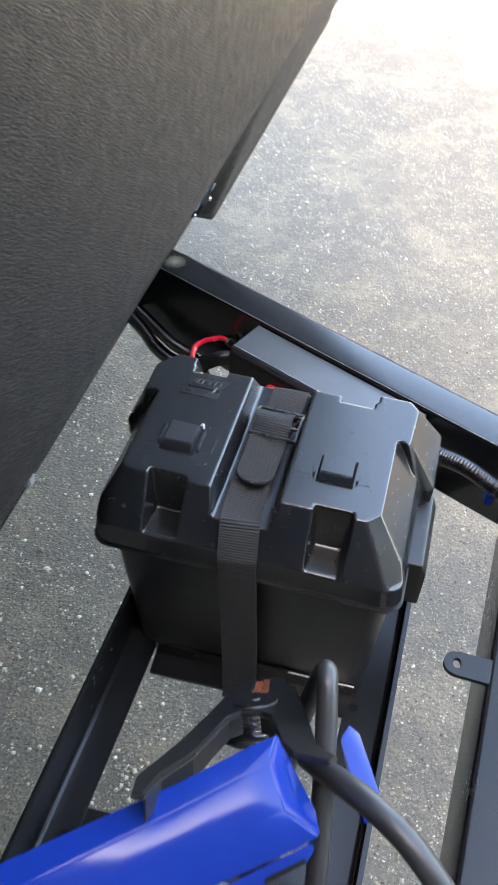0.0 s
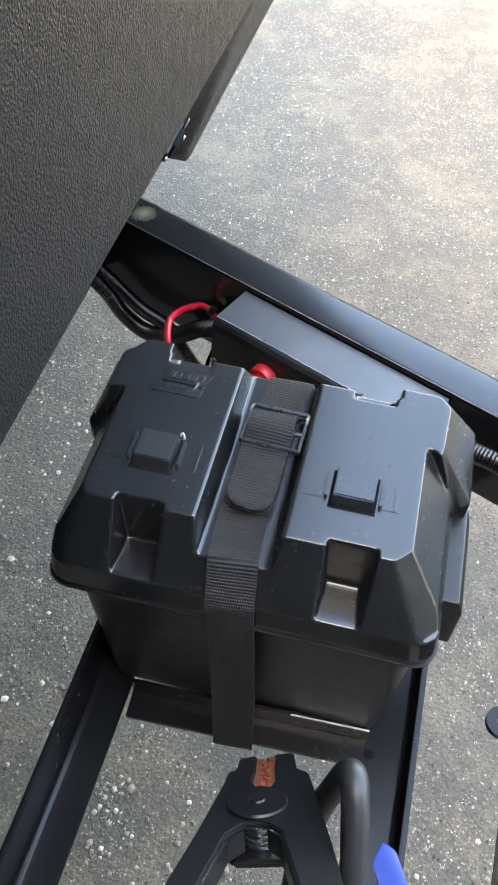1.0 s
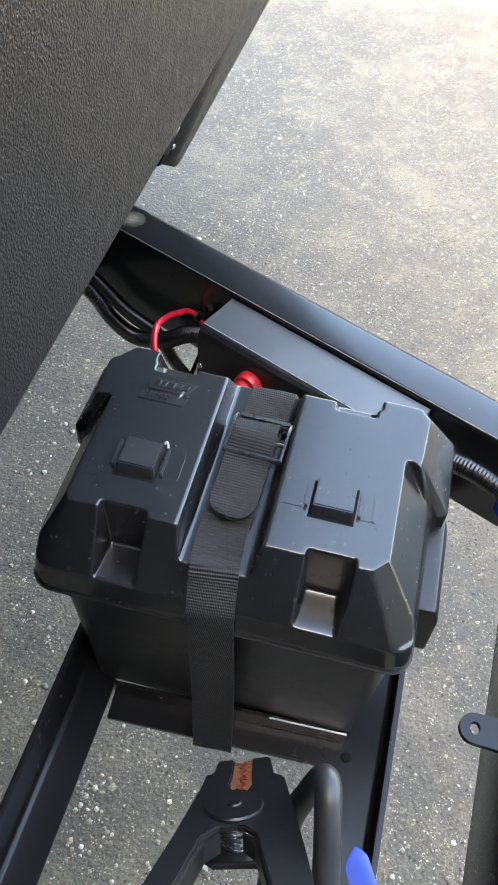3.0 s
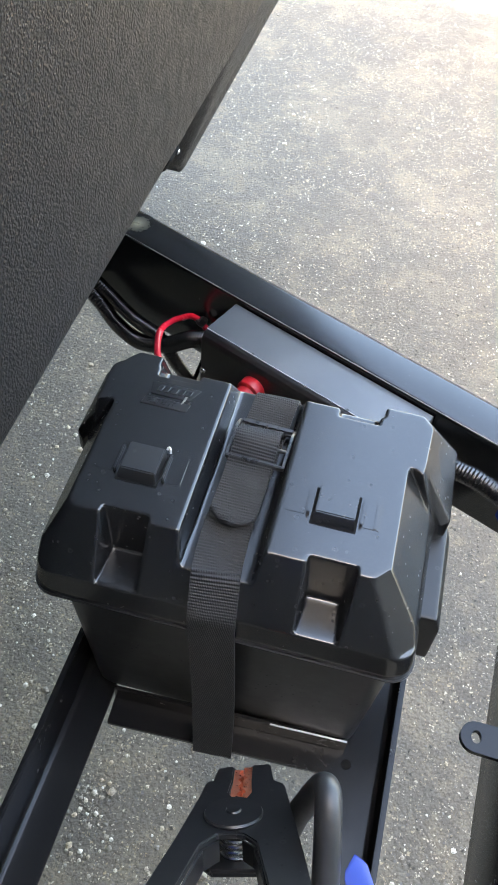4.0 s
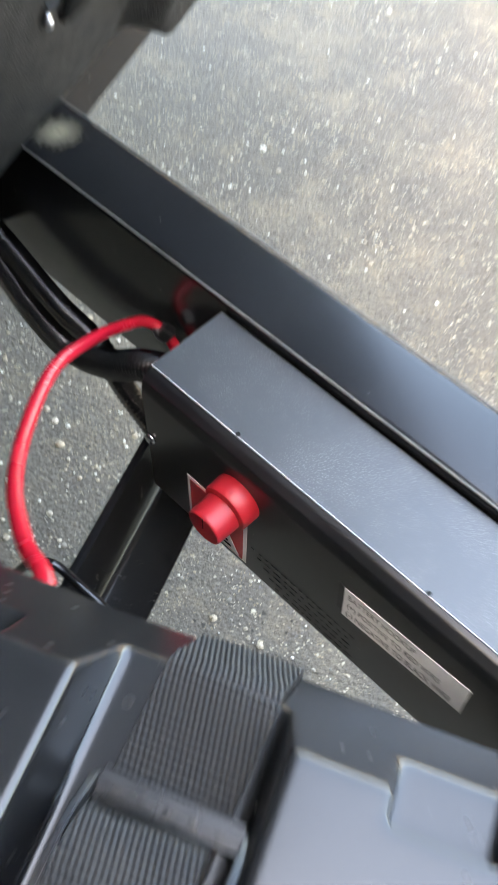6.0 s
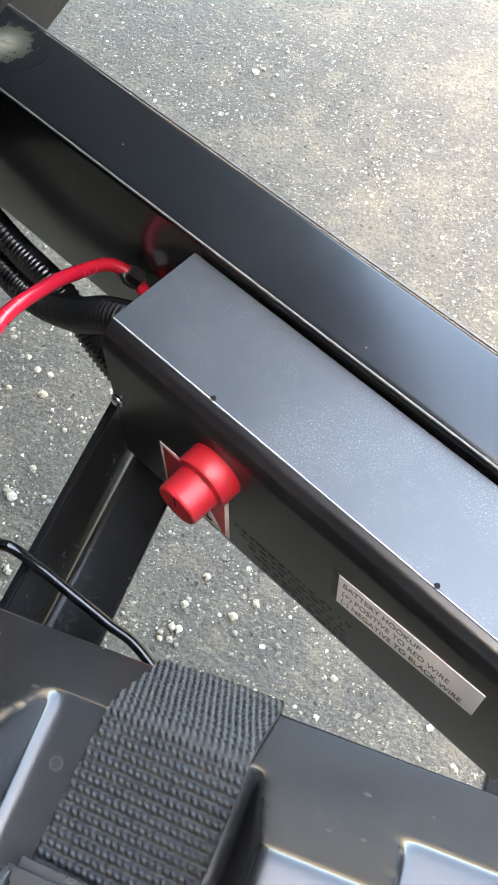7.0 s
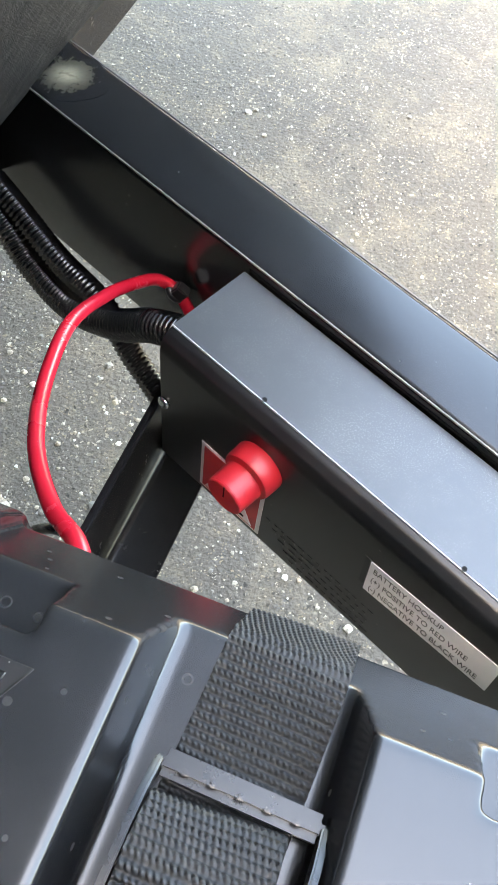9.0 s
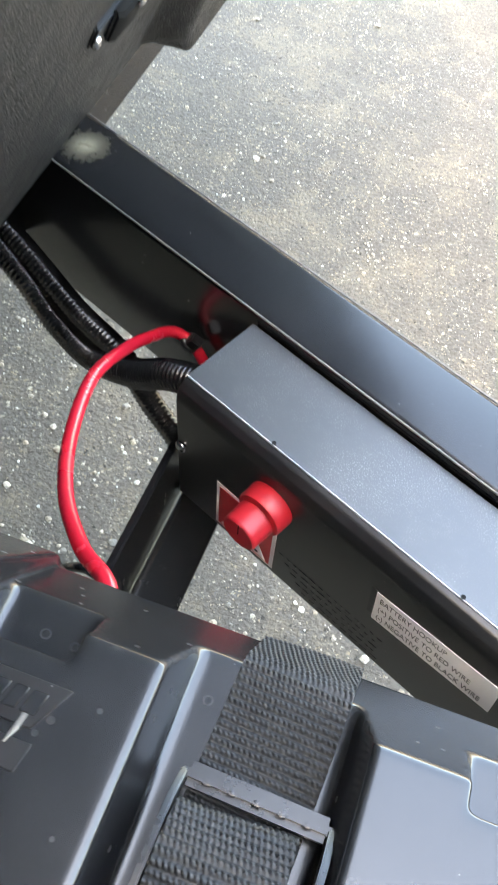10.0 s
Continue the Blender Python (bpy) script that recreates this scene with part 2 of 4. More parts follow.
BLUE = plain_material("blue_grip_plastic", (0.003, 0.020, 0.170), 0.18, spec=0.28, grain=40, vary=0.2)
CLAMP = plastic_material("black_clamp_plastic", (0.0065, 0.0065, 0.007), 0.34, dust=0.25)
BUCKLE = plastic_material("black_buckle_plastic", (0.012, 0.0125, 0.0135), 0.28, dust=0.3, spec=0.7)
COPPER = plain_material("copper", (0.85, 0.27, 0.16), 0.30, metal=0.8, grain=260, vary=0.35, relief=0.25)
STEEL = plain_material("zinc_steel", (0.62, 0.63, 0.64), 0.24, metal=1.0, grain=200)
WELD = weld_material()
WHITE = plain_material("white_vinyl", (0.78, 0.78, 0.78), 0.45, grain=40, vary=0.06)
INK = plain_material("black_ink", (0.008, 0.008, 0.008), 0.8, spec=0.08)
GREYINK = plain_material("faded_ink", (0.10, 0.10, 0.105), 0.7, spec=0.1)
REDINK = plain_material("red_ink", (0.42, 0.02, 0.025), 0.45)
STONE = stone_material()
# pale grey for small pieces and for the switch box's painted edge highlight
PALE_METAL = plain_material("pale_metal", (0.55, 0.55, 0.54), 0.4, metal=0.3, grain=150, vary=0.3)
# worn paint on scrapes and scuff; also the rail's painted edge highlight
WORN_GLINT = plain_material("worn_paint_glint", (0.15, 0.14, 0.125), 0.45, metal=0.2, grain=220, vary=0.6, relief=0.2)
SKIN = plain_material("white_trailer_skin", (0.55, 0.55, 0.55), 0.35, grain=3, vary=0.05)
TRAILERTRIM = plain_material("black_trim_plastic", (0.010, 0.0105, 0.011), 0.45, grain=60)


# ---------------------------------------------------------------- helpers for shapes
def smooth(bm, degrees=35):
    bm.normal_update()
    for f in bm.faces:
        f.smooth = True
    for e in bm.edges:
        if len(e.link_faces) == 2:
            e.smooth = e.calc_face_angle(0.0) < radians(degrees)
        else:
            e.smooth = False


def mesh_of(name, bm, mat, degrees=35):
    smooth(bm, degrees)
    me = bpy.data.meshes.new(name)
    bm.to_mesh(me)
    bm.free()
    me.materials.append(mat)
    return me


def part(name, bm, mat, parent=None, label="", degrees=35):
    ob = new(name, mesh_of(name, bm, mat, degrees))
    if parent:
        ob.parent = parent
    if label:
        tagged(ob, label)
    return ob


def thing(name, label, category, at=(0, 0, 0), group="", kind=""):
    ob = new(name)
    ob.empty_display_size = 0.05
    ob.location = at
    return tagged(ob, label, category, group, kind)


def bevelled(bm, width, segments=2, degrees=30):
    bm.normal_update()
    edges = [e for e in bm.edges if len(e.link_faces) == 2 and e.calc_face_angle(0.0) > radians(degrees)]
    bmesh.ops.bevel(bm, geom=edges, offset=width, segments=segments, affect="EDGES", clamp_overlap=True)
    return bm


def prism(points, z0, z1, m=None):
    """A prism over an outline in x and y."""
    bm = bmesh.new()
    low = [bm.verts.new((x, y, z0)) for x, y in points]
    top = [bm.verts.new((x, y, z1)) for x, y in points]
    n = len(points)
    bm.faces.new(low[::-1])
    bm.faces.new(top)
    for i in range(n):
        bm.faces.new((low[i], low[(i + 1) % n], top[(i + 1) % n], top[i]))
    bmesh.ops.recalc_face_normals(bm, faces=bm.faces)
    if m:
        bm.transform(m)
    return bm


def box(x0, x1, y0, y1, z0, z1, m=None):
    return prism([(x0, y0), (x1, y0), (x1, y1), (x0, y1)], z0, z1, m)


def loft(rings, cap=True):
    bm = bmesh.new()
    rows = [[bm.verts.new(p) for p in ring] for ring in rings]
    n = len(rows[0])
    for a, b in zip(rows, rows[1:]):
        for i in range(n):
            bm.faces.new((a[i], a[(i + 1) % n], b[(i + 1) % n], b[i]))
    if cap:
        bm.faces.new(rows[0][::-1])
        bm.faces.new(rows[-1])
    bmesh.ops.recalc_face_normals(bm, faces=bm.faces)
    return bm


def moved(m, bm, bevel):
    bm.transform(m)
    return bevelled(bm, bevel)


def joined(*many):
    out = bmesh.new()
    for bm in many:
        me = bpy.data.meshes.new("piece")
        bm.to_mesh(me)
        bm.free()
        out.from_mesh(me)
        bpy.data.meshes.remove(me)
    return out


def carved(bm, cutters):
    """bm minus each of the cutters, as a new bmesh."""
    me = bpy.data.meshes.new("carve")
    bm.to_mesh(me)
    bm.free()
    ob = new("carve", me)
    tools = []
    for c in cutters:
        cm = bpy.data.meshes.new("cut")
        c.to_mesh(cm)
        c.free()
        co = new("cut", cm)
        tools.append(co)
        mod = ob.modifiers.new("cut", "BOOLEAN")
        mod.operation, mod.object, mod.solver = "DIFFERENCE", co, "EXACT"
    dg = bpy.context.evaluated_depsgraph_get()
    done = bpy.data.meshes.new_from_object(ob.evaluated_get(dg))
    out = bmesh.new()
    out.from_mesh(done)
    for o in (ob, *tools):
        data = o.data
        bpy.data.objects.remove(o)
        bpy.data.meshes.remove(data)
    bpy.data.meshes.remove(done)
    bmesh.ops.remove_doubles(out, verts=out.verts, dist=1e-5)
    return out


def spline(points, step=0.004):
    """A smooth line through the points, at even steps."""
    pts = [Vector(p) for p in points]
    pts = [2 * pts[0] - pts[1], *pts, 2 * pts[-1] - pts[-2]]
    out = []
    for a, b, c, d in zip(pts, pts[1:], pts[2:], pts[3:]):
        n = max(6, int(2.5 * (c - b).length / step))
        for i in range(n):
            t = i / n
            out.append(0.5 * (2 * b + (c - a) * t + (2 * a - 5 * b + 4 * c - d) * t * t + (3 * b - a - 3 * c + d) * t ** 3))
    out.append(pts[-2])
    run = [0.0]
    for a, b in zip(out, out[1:]):
        run.append(run[-1] + (b - a).length)
    count, even, j = max(3, int(run[-1] / step)), [], 0
    for i in range(count + 1):
        s = run[-1] * i / count
        while j < len(run) - 2 and run[j + 1] < s:
            j += 1
        even.append(out[j].lerp(out[j + 1], min(1.0, (s - run[j]) / max(1e-9, run[j + 1] - run[j]))))
    return even


def hose(points, radius, step=0.004, sides=14, ribbed=0.0, pitch=0.0045):
    """A round cable; ribbed hoses swell and shrink once every pitch."""
    line = spline(points, pitch / 7 if ribbed else step)
    rings, side, run = [], None, 0.0
    for i, p in enumerate(line):
        way = (line[min(i + 1, len(line) - 1)] - line[max(i - 1, 0)]).normalized()
        side = way.orthogonal() if side is None else side - way * side.dot(way)
        side.normalize()
        up = way.cross(side)
        run += (p - line[i - 1]).length if i else 0
        r = radius
        if ribbed:
            r = radius * (1 + ribbed * max(-1.0, min(1.0, 1.6 * math.sin(2 * math.pi * run / pitch))))
        rings.append([p + r * (side * math.cos(k) + up * math.sin(k)) for k in (2 * math.pi * j / sides for j in range(sides))])
    return loft(rings)


def tube_box(length, profile, m):
    """The closed profile, in y and z, drawn out along x."""
    return loft([[m @ Vector((x, y, z)) for y, z in profile] for x in length])


def rounded(y0, y1, z0, z1, r, n=4):
    out = []
    for cy, cz, a in ((y1 - r, z1 - r, 0), (y0 + r, z1 - r, 90), (y0 + r, z0 + r, 180), (y1 - r, z0 + r, 270)):
        for i in range(n + 1):
            k = radians(a + 90 * i / n)
            out.append((cy + r * math.cos(k), cz + r * math.sin(k)))
    return out


# ---------------------------------------------------------------- ground
def build_ground():
    bm = bmesh.new()
    bmesh.ops.create_grid(bm, x_segments=60, y_segments=60, size=60.0)
    bm.transform(Matrix.Translation((0, 0, GROUND)))
    ob = part("ground", bm, ASPHALT)
    tagged(ob, "grey worn asphalt with pale crushed stone", "ground", kind="structure")


def pebble(rng, r):
    bm = bmesh.new()
    bmesh.ops.create_icosphere(bm, subdivisions=1, radius=r)
    for v in bm.verts:
        v.co *= rng.uniform(0.7, 1.25)
        v.co.z *= 0.55
    return bm


def build_gravel():
    rng = random.Random(4)
    shapes = [pebble(rng, 1.0) for _ in range(8)]
    verts, faces = [], []
    drifts = [(rng.uniform(-1.2, 1.2), rng.uniform(-0.5, 2.8), rng.uniform(0.02, 0.16)) for _ in range(66)]
    drifts += [(-0.193, -0.047, 0.014), (-0.165, -0.077, 0.030), (-0.212, -0.105, 0.035), (0.403, 0.011, 0.05)]
    for i in range(9000):
        if i % 4 == 1:
            x, y = rng.uniform(-0.9, 0.15), rng.uniform(-0.6, 0.9)
        elif i % 3:
            x, y = rng.uniform(-1.3, 1.4), rng.uniform(-0.6, 3.2)
        else:
            cx, cy, spread = drifts[i % len(drifts)]
            x, y = rng.gauss(cx, spread), rng.gauss(cy, spread)
        r = min(0.008, (0.0019 if x < 0.15 and y < 0.8 else 0.0015) * math.exp(rng.gauss(0, 0.60)))
        turn = Matrix.Rotation(rng.uniform(0, 6.28), 3, "Z")
        at = len(verts)
        for v in shapes[i % 8].verts:
            p = turn @ v.co * r
            verts.append((x + p.x, y + p.y, GROUND + r * 0.3 + p.z))
        faces += [[at + v.index for v in f.verts] for f in shapes[i % 8].faces]
    for s in shapes:
        s.free()
    me = bpy.data.meshes.new("loose_gravel")
    me.from_pydata(verts, [], faces)
    me.materials.append(STONE)
    tagged(new("loose_gravel", me), "pale loose gravel scattered on the asphalt", "gravel", kind="stuff")


def build_shade_wall():
    """Unseen two-storey wall added behind the camera; its eaves end the drive's shade."""
    turn = Matrix.Translation((0, -3.4, 0)) @ Matrix.Rotation(radians(4.0), 4, "Z")
    # blocks sun and sky and darkens reflections in the front faces
    ob = part("wall_unseen", box(-14.0, 14.0, -0.3, 0.0, GROUND, 7.35, turn), plain_material("shade_wall_brown", (0.060, 0.050, 0.042), 0.7, grain=6, vary=0.3))
    tagged(ob, "plain dark brown wall, unseen, added to block light", "wall", kind="structure")


build_ground()
build_gravel()
build_shade_wall()

# ---------------------------------------------------------------- trailer body and tongue

WALL_X, WALL_LEAN = -0.299, 0.050          # front wall's plane: x = WALL_X + WALL_LEAN * y
WALL_Z, WALL_SLOPE = 0.705, 0.515       # lower edge, and how far the wall leans out per metre of height
RAIL = Matrix.Translation((-0.081, 0.411, 0.0)) @ Matrix.Rotation(radians(-25.5), 4, "Z")   # x along the rail, y away from the box
ACROSS = Matrix.Translation((WALL_X, 0, 0)) @ Matrix.Rotation(-math.atan(WALL_LEAN), 4, "Z")   # y along the front wall, x out of it


def build_trailer():
    t = thing("cargo_trailer", "enclosed cargo trailer with black sprayed-on liner on its front wall", "trailer", (-1.5, 0, 0))
    inv = Matrix.Translation((1.5, 0, 0))

    def add(name, bm, mat, parent=t, label=""):
        bm.transform(inv)
        return part(name, bm, mat, parent, label)

    prof = [(0.0, WALL_Z), (WALL_SLOPE * 0.445, WALL_Z + 0.445), (WALL_SLOPE * 0.445, 2.35), (WALL_SLOPE * 0.445 - 0.05, 2.35), (WALL_SLOPE * 0.445 - 0.05, WALL_Z + 0.46), (-0.05, WALL_Z)]
    add("front_wall", bevelled(loft([[ACROSS @ Vector((x, y, z)) for x, z in prof] for y in (-2.2, TRAILER_Y)]), 0.004), LINER, label="black pebbled spray liner on sheet steel")
    # roof and outer walls are unseen, added to block sun and sky
    add("roof", box(-4.0, 0.26, -2.2, TRAILER_Y, 2.352, 2.40, ACROSS), SKIN)
    add("side_wall", box(-4.0, -0.052, TRAILER_Y - 0.05, TRAILER_Y, 0.55, 2.35, ACROSS), SKIN)
    add("side_wall", box(-4.0, -0.052, -2.2, -2.15, 0.55, 2.35, ACROSS), SKIN)
    add("rear_wall", box(-4.05, -4.002, -2.2, TRAILER_Y, 0.55, 2.35, ACROSS), SKIN)
    add("floor_pan", box(-4.0, -0.052, -2.14, TRAILER_Y - 0.052, 0.60, 0.70, ACROSS), ANGLE)
    # flared corner of the wall's far half: swells outward towards its lower edge
    ease = lambda f: max(0.0, min(1.0, f)) ** 2 * (3 - 2 * max(0.0, min(1.0, f)))
    ys = [0.596 + 0.0095 * i for i in range(18)] + [0.78, 0.84, 0.95, 1.1, 1.3, 1.5, TRAILER_Y]
    zs = [0.0, 0.006, 0.02, 0.05, 0.09, 0.14, 0.20, 0.27, 0.35, 0.45]
    rows = []
    for y in ys:
        foot = 0.684 + 0.030 * (1 - ease((y - 0.672) / 0.05)) ** 2
        swell = [0.0335 * ease((y - 0.645) / (0.042 + 0.16 * z)) * (1 - 0.9 * ease(z / 0.30)) - 0.0025 for z in zs]
        swell[0] -= 0.004
        high = [foot + z * (1.14 - foot) / 0.45 for z in zs]
        rows.append([ACROSS @ Vector((x + WALL_SLOPE * max(0.0, h - WALL_Z), y, h)) for x, h in zip(swell, high)] + [ACROSS @ Vector((WALL_SLOPE * 0.435 - 0.008, y, 1.14)), ACROSS @ Vector((-0.008, y, foot))])
    add("flared_corner", loft(rows), LINER, label="flared moulded corner of the front wall")
    # hasp latch on the wall
    seat = ACROSS @ Matrix.Translation((WALL_SLOPE * 0.157, 0.488, 0.862)) @ Matrix.Rotation(math.atan(WALL_SLOPE), 4, "Y") @ Matrix.Rotation(radians(6), 4, "X")
    plate = add("latch_bracket", bevelled(box(-0.002, 0.0028, -0.038, 0.026, -0.010, 0.008, seat), 0.0018), CLAMP, label="small dark steel hasp bolted to the wall")
    tongue = loft([[seat @ Vector((x, y, z)) for x, z in ((0.002, -0.016), (lift, -0.018), (lift, 0.006), (0.002, 0.009))] for y, lift in ((-0.020, 0.0055), (-0.014, 0.0085), (0.008, 0.0095), (0.015, 0.0060))])
    add("tongue", bevelled(tongue, 0.0016), INK, plate, "black rubber latch tongue")
    add("ring", hose([seat @ Vector((0.0042, 0.026 + 0.013 * math.cos(k), -0.001 + 0.0105 * math.sin(k))) for k in (2 * math.pi * j / 16 for j in range(17))], 0.0019, sides=10), CLAMP, plate, "dark wire ring")
    for y, z in ((-0.033, -0.006), (0.031, 0.000), (0.004, 0.004)):
        bm = bmesh.new()
        bmesh.ops.create_uvsphere(bm, u_segments=14, v_segments=8, radius=0.0042)
        bm.transform(seat @ Matrix.Translation((0.003 + (0.0065 if abs(y) < 0.01 else 0.0), y, z)) @ Matrix.Diagonal((0.6, 1, 1, 1)))
        add("bolt", bm, STEEL, plate)
    # small clip under the near end of the wall
    add("edge_clip", bevelled(box(-0.004, 0.006, 0.018, 0.034, WALL_Z - 0.006, WALL_Z + 0.012, ACROSS), 0.002), PALE_METAL, label="small pale edge clip")


def build_tongue():
    t = thing("trailer_tongue", "black painted steel trailer tongue frame of channel and angle iron", "trailer frame", (0, 0, 0.5))
    up = Matrix.Translation((0, 0, -0.5))

    def add(name, bm, mat, parent=t, label=""):
        bm.transform(up)
        return part(name, bm, mat, parent, label)

    rail = add("tongue_rail", tube_box([-1.1 + 0.1 * i for i in range(22)], rounded(0.0, 0.0555, 0.570, 0.712, 0.0045, 4), RAIL), PAINT, label="glossy black steel tongue rail")
    # pale strips: painted highlight on the inner edge, worn paint on the outer
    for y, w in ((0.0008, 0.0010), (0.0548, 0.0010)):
        add("worn_glint_edge", box(-1.0, 1.0, y - w / 2, y + w / 2, 0.7112, 0.7124, RAIL), WORN_GLINT, rail)
    ring = []
    for r, h in ((0.001, 0.0010), (0.012, 0.0009), (0.020, 0.0006), (0.0255, 0.0)):
        ring.append([(1.15 * r * math.cos(k) * (1 + 0.08 * math.sin(3 * k)), r * math.sin(k), h) for k in (2 * math.pi * j / 28 for j in range(28))])
    patch = part("weld_patch", loft(ring), WELD, rail, "bare ground-down weld patch")
    patch.matrix_basis = up @ RAIL @ Matrix.Translation((-0.2030, 0.0285, 0.7122))
    # cross members of angle iron: flat flange inward, upright leg outward
    along = lambda x0, lean: Matrix(((1, lean, 0, x0), (0, 1, 0, 0), (0, 0, 1, 0), (0, 0, 0, 1)))

    def angle(name, x0, lean, y0, y1, flange, leg, side, z=0.52):
        th, r = 0.006, 0.008
        arc = [(r - r * math.cos(k), r - r * math.sin(k)) for k in (math.pi / 2 * i / 5 for i in range(6))]      # rolled inner corner, from the leg down to the flange
        prof = [(flange, z - th), (flange, z)] + [(u, z + v) for u, v in arc[::-1]] + [(0.0, z + leg), (-th, z + leg), (-th, z + 0.002), (0.0, z - th)]
        prof = [(-side * u, v) for u, v in prof]
        m = along(x0, lean)
        return add(name, bevelled(loft([[m @ Vector((x, y, zz)) for x, zz in prof] for y in (y0, y1)]), 0.0014, 2, 40), ANGLE, label="black angle iron cross member")

    angle("cross_angle", -0.1476, 0.062, -0.95, 0.42, 0.0405, 0.072, -1)
    angle("cross_angle", 0.203, 0.045, -0.95, 0.25, 0.052, 0.034, 1)
    bar = add("front_bar", bevelled(joined(box(-0.108, 0.155, -0.097, -0.058, 0.512, 0.5185), box(-0.108, 0.155, -0.068, -0.063, 0.519, 0.543)), 0.001), ANGLE)
    # thin pale strip along the top of the upright leg's right part
    add("pale_bar_edge", bevelled(box(0.069, 0.1545, -0.0682, -0.0662, 0.5428, 0.5440), 0.0003), PALE_METAL, bar, "thin pale strip on the bar's upright edge")
    add("front_bar", bevelled(joined(box(-0.140, 0.150, -0.318, -0.2785, 0.508, 0.5145), box(-0.140, 0.150, -0.318, -0.3125, 0.515, 0.540)), 0.001), ANGLE)
    bm = bmesh.new()
    bmesh.ops.create_cone(bm, cap_ends=True, segments=16, radius1=0.0055, radius2=0.0055, depth=0.002)
    bm.transform(Matrix.Translation((0.159, -0.083, 0.5205)))
    add("bolt_hole", bm, INK, bar)
    # channel cross member with its lug
    m = along(0.2965, 0.100)
    chan = add("front_channel", loft([[m @ Vector((x, y, z)) for x, z in rounded(0.0, 0.085, 0.575, 0.706, 0.006, 3)] for y in (-0.95, -0.5, -0.1, 0.185)]), ANGLE, label="black steel channel cross member")
    outline = [(0.05, -0.0155), (0.05, 0.0145), (0.0, 0.0145)]
    outline += [(-0.0145 * math.sin(k), 0.0145 * math.cos(k)) for k in (math.pi * i / 10 for i in range(1, 10))]
    outline += [(0.0, -0.0145)]
    hole = bmesh.new()
    bmesh.ops.create_cone(hole, cap_ends=True, segments=20, radius1=0.0062, radius2=0.0062, depth=0.05)
    hole.transform(Matrix.Diagonal((0.75, 1.0, 1.0, 1.0)))
    lug = carved(prism(outline, -0.003, 0.003), [hole])
    lug.transform(Matrix.Translation((0.2525, -0.0985, 0.7020)) @ Matrix.Rotation(radians(-3), 4, "Z"))
    add("lug", lug, ANGLE, chan, "steel lug with a round hole")


build_trailer()
build_tongue()


def letters(text, size, depth, m):
    """Raised letters of the built-in font, lying in the plane of x and y."""
    font = bpy.data.curves.new("letters", "FONT")
    font.body, font.size, font.extrude = text, size, depth
    ob = new("letters", font)
    dg = bpy.context.evaluated_depsgraph_get()
    me = bpy.data.meshes.new_from_object(ob.evaluated_get(dg))
    bm = bmesh.new()
    bm.from_mesh(me)
    bm.transform(m)
    bpy.data.objects.remove(ob)
    bpy.data.curves.remove(font)
    bpy.data.meshes.remove(me)
    return bm


# ---------------------------------------------------------------- battery box
TOP = 0.8515
FLOOR = 0.822        # bottom of the strap groove
BOX_TURN = -2.0      # the box stands slightly askew on the tongue


def round_rect(x0, x1, y0, y1, r, z, n=5):
    out = []
    for cx, cy, a in ((x1 - r, y1 - r, 0), (x0 + r, y1 - r, 90), (x0 + r, y0 + r, 180), (x1 - r, y0 + r, 270)):
        for i in range(n + 1):
            k = radians(a + 90 * i / n)
            out.append((cx + r * math.cos(k), cy + r * math.sin(k), z))
    return out


def channel_cut():
    """The deep groove for the strap, across the lid from front to back."""
    rows = []
    for y in (-0.15, 0.30):
        rows.append([(-0.0315, y, FLOOR), (0.0315, y, FLOOR), (0.0372, y, TOP + 0.002), (0.0372, y, TOP + 0.05), (-0.0372, y, TOP + 0.05), (-0.0372, y, TOP + 0.002)])
    return loft(rows)


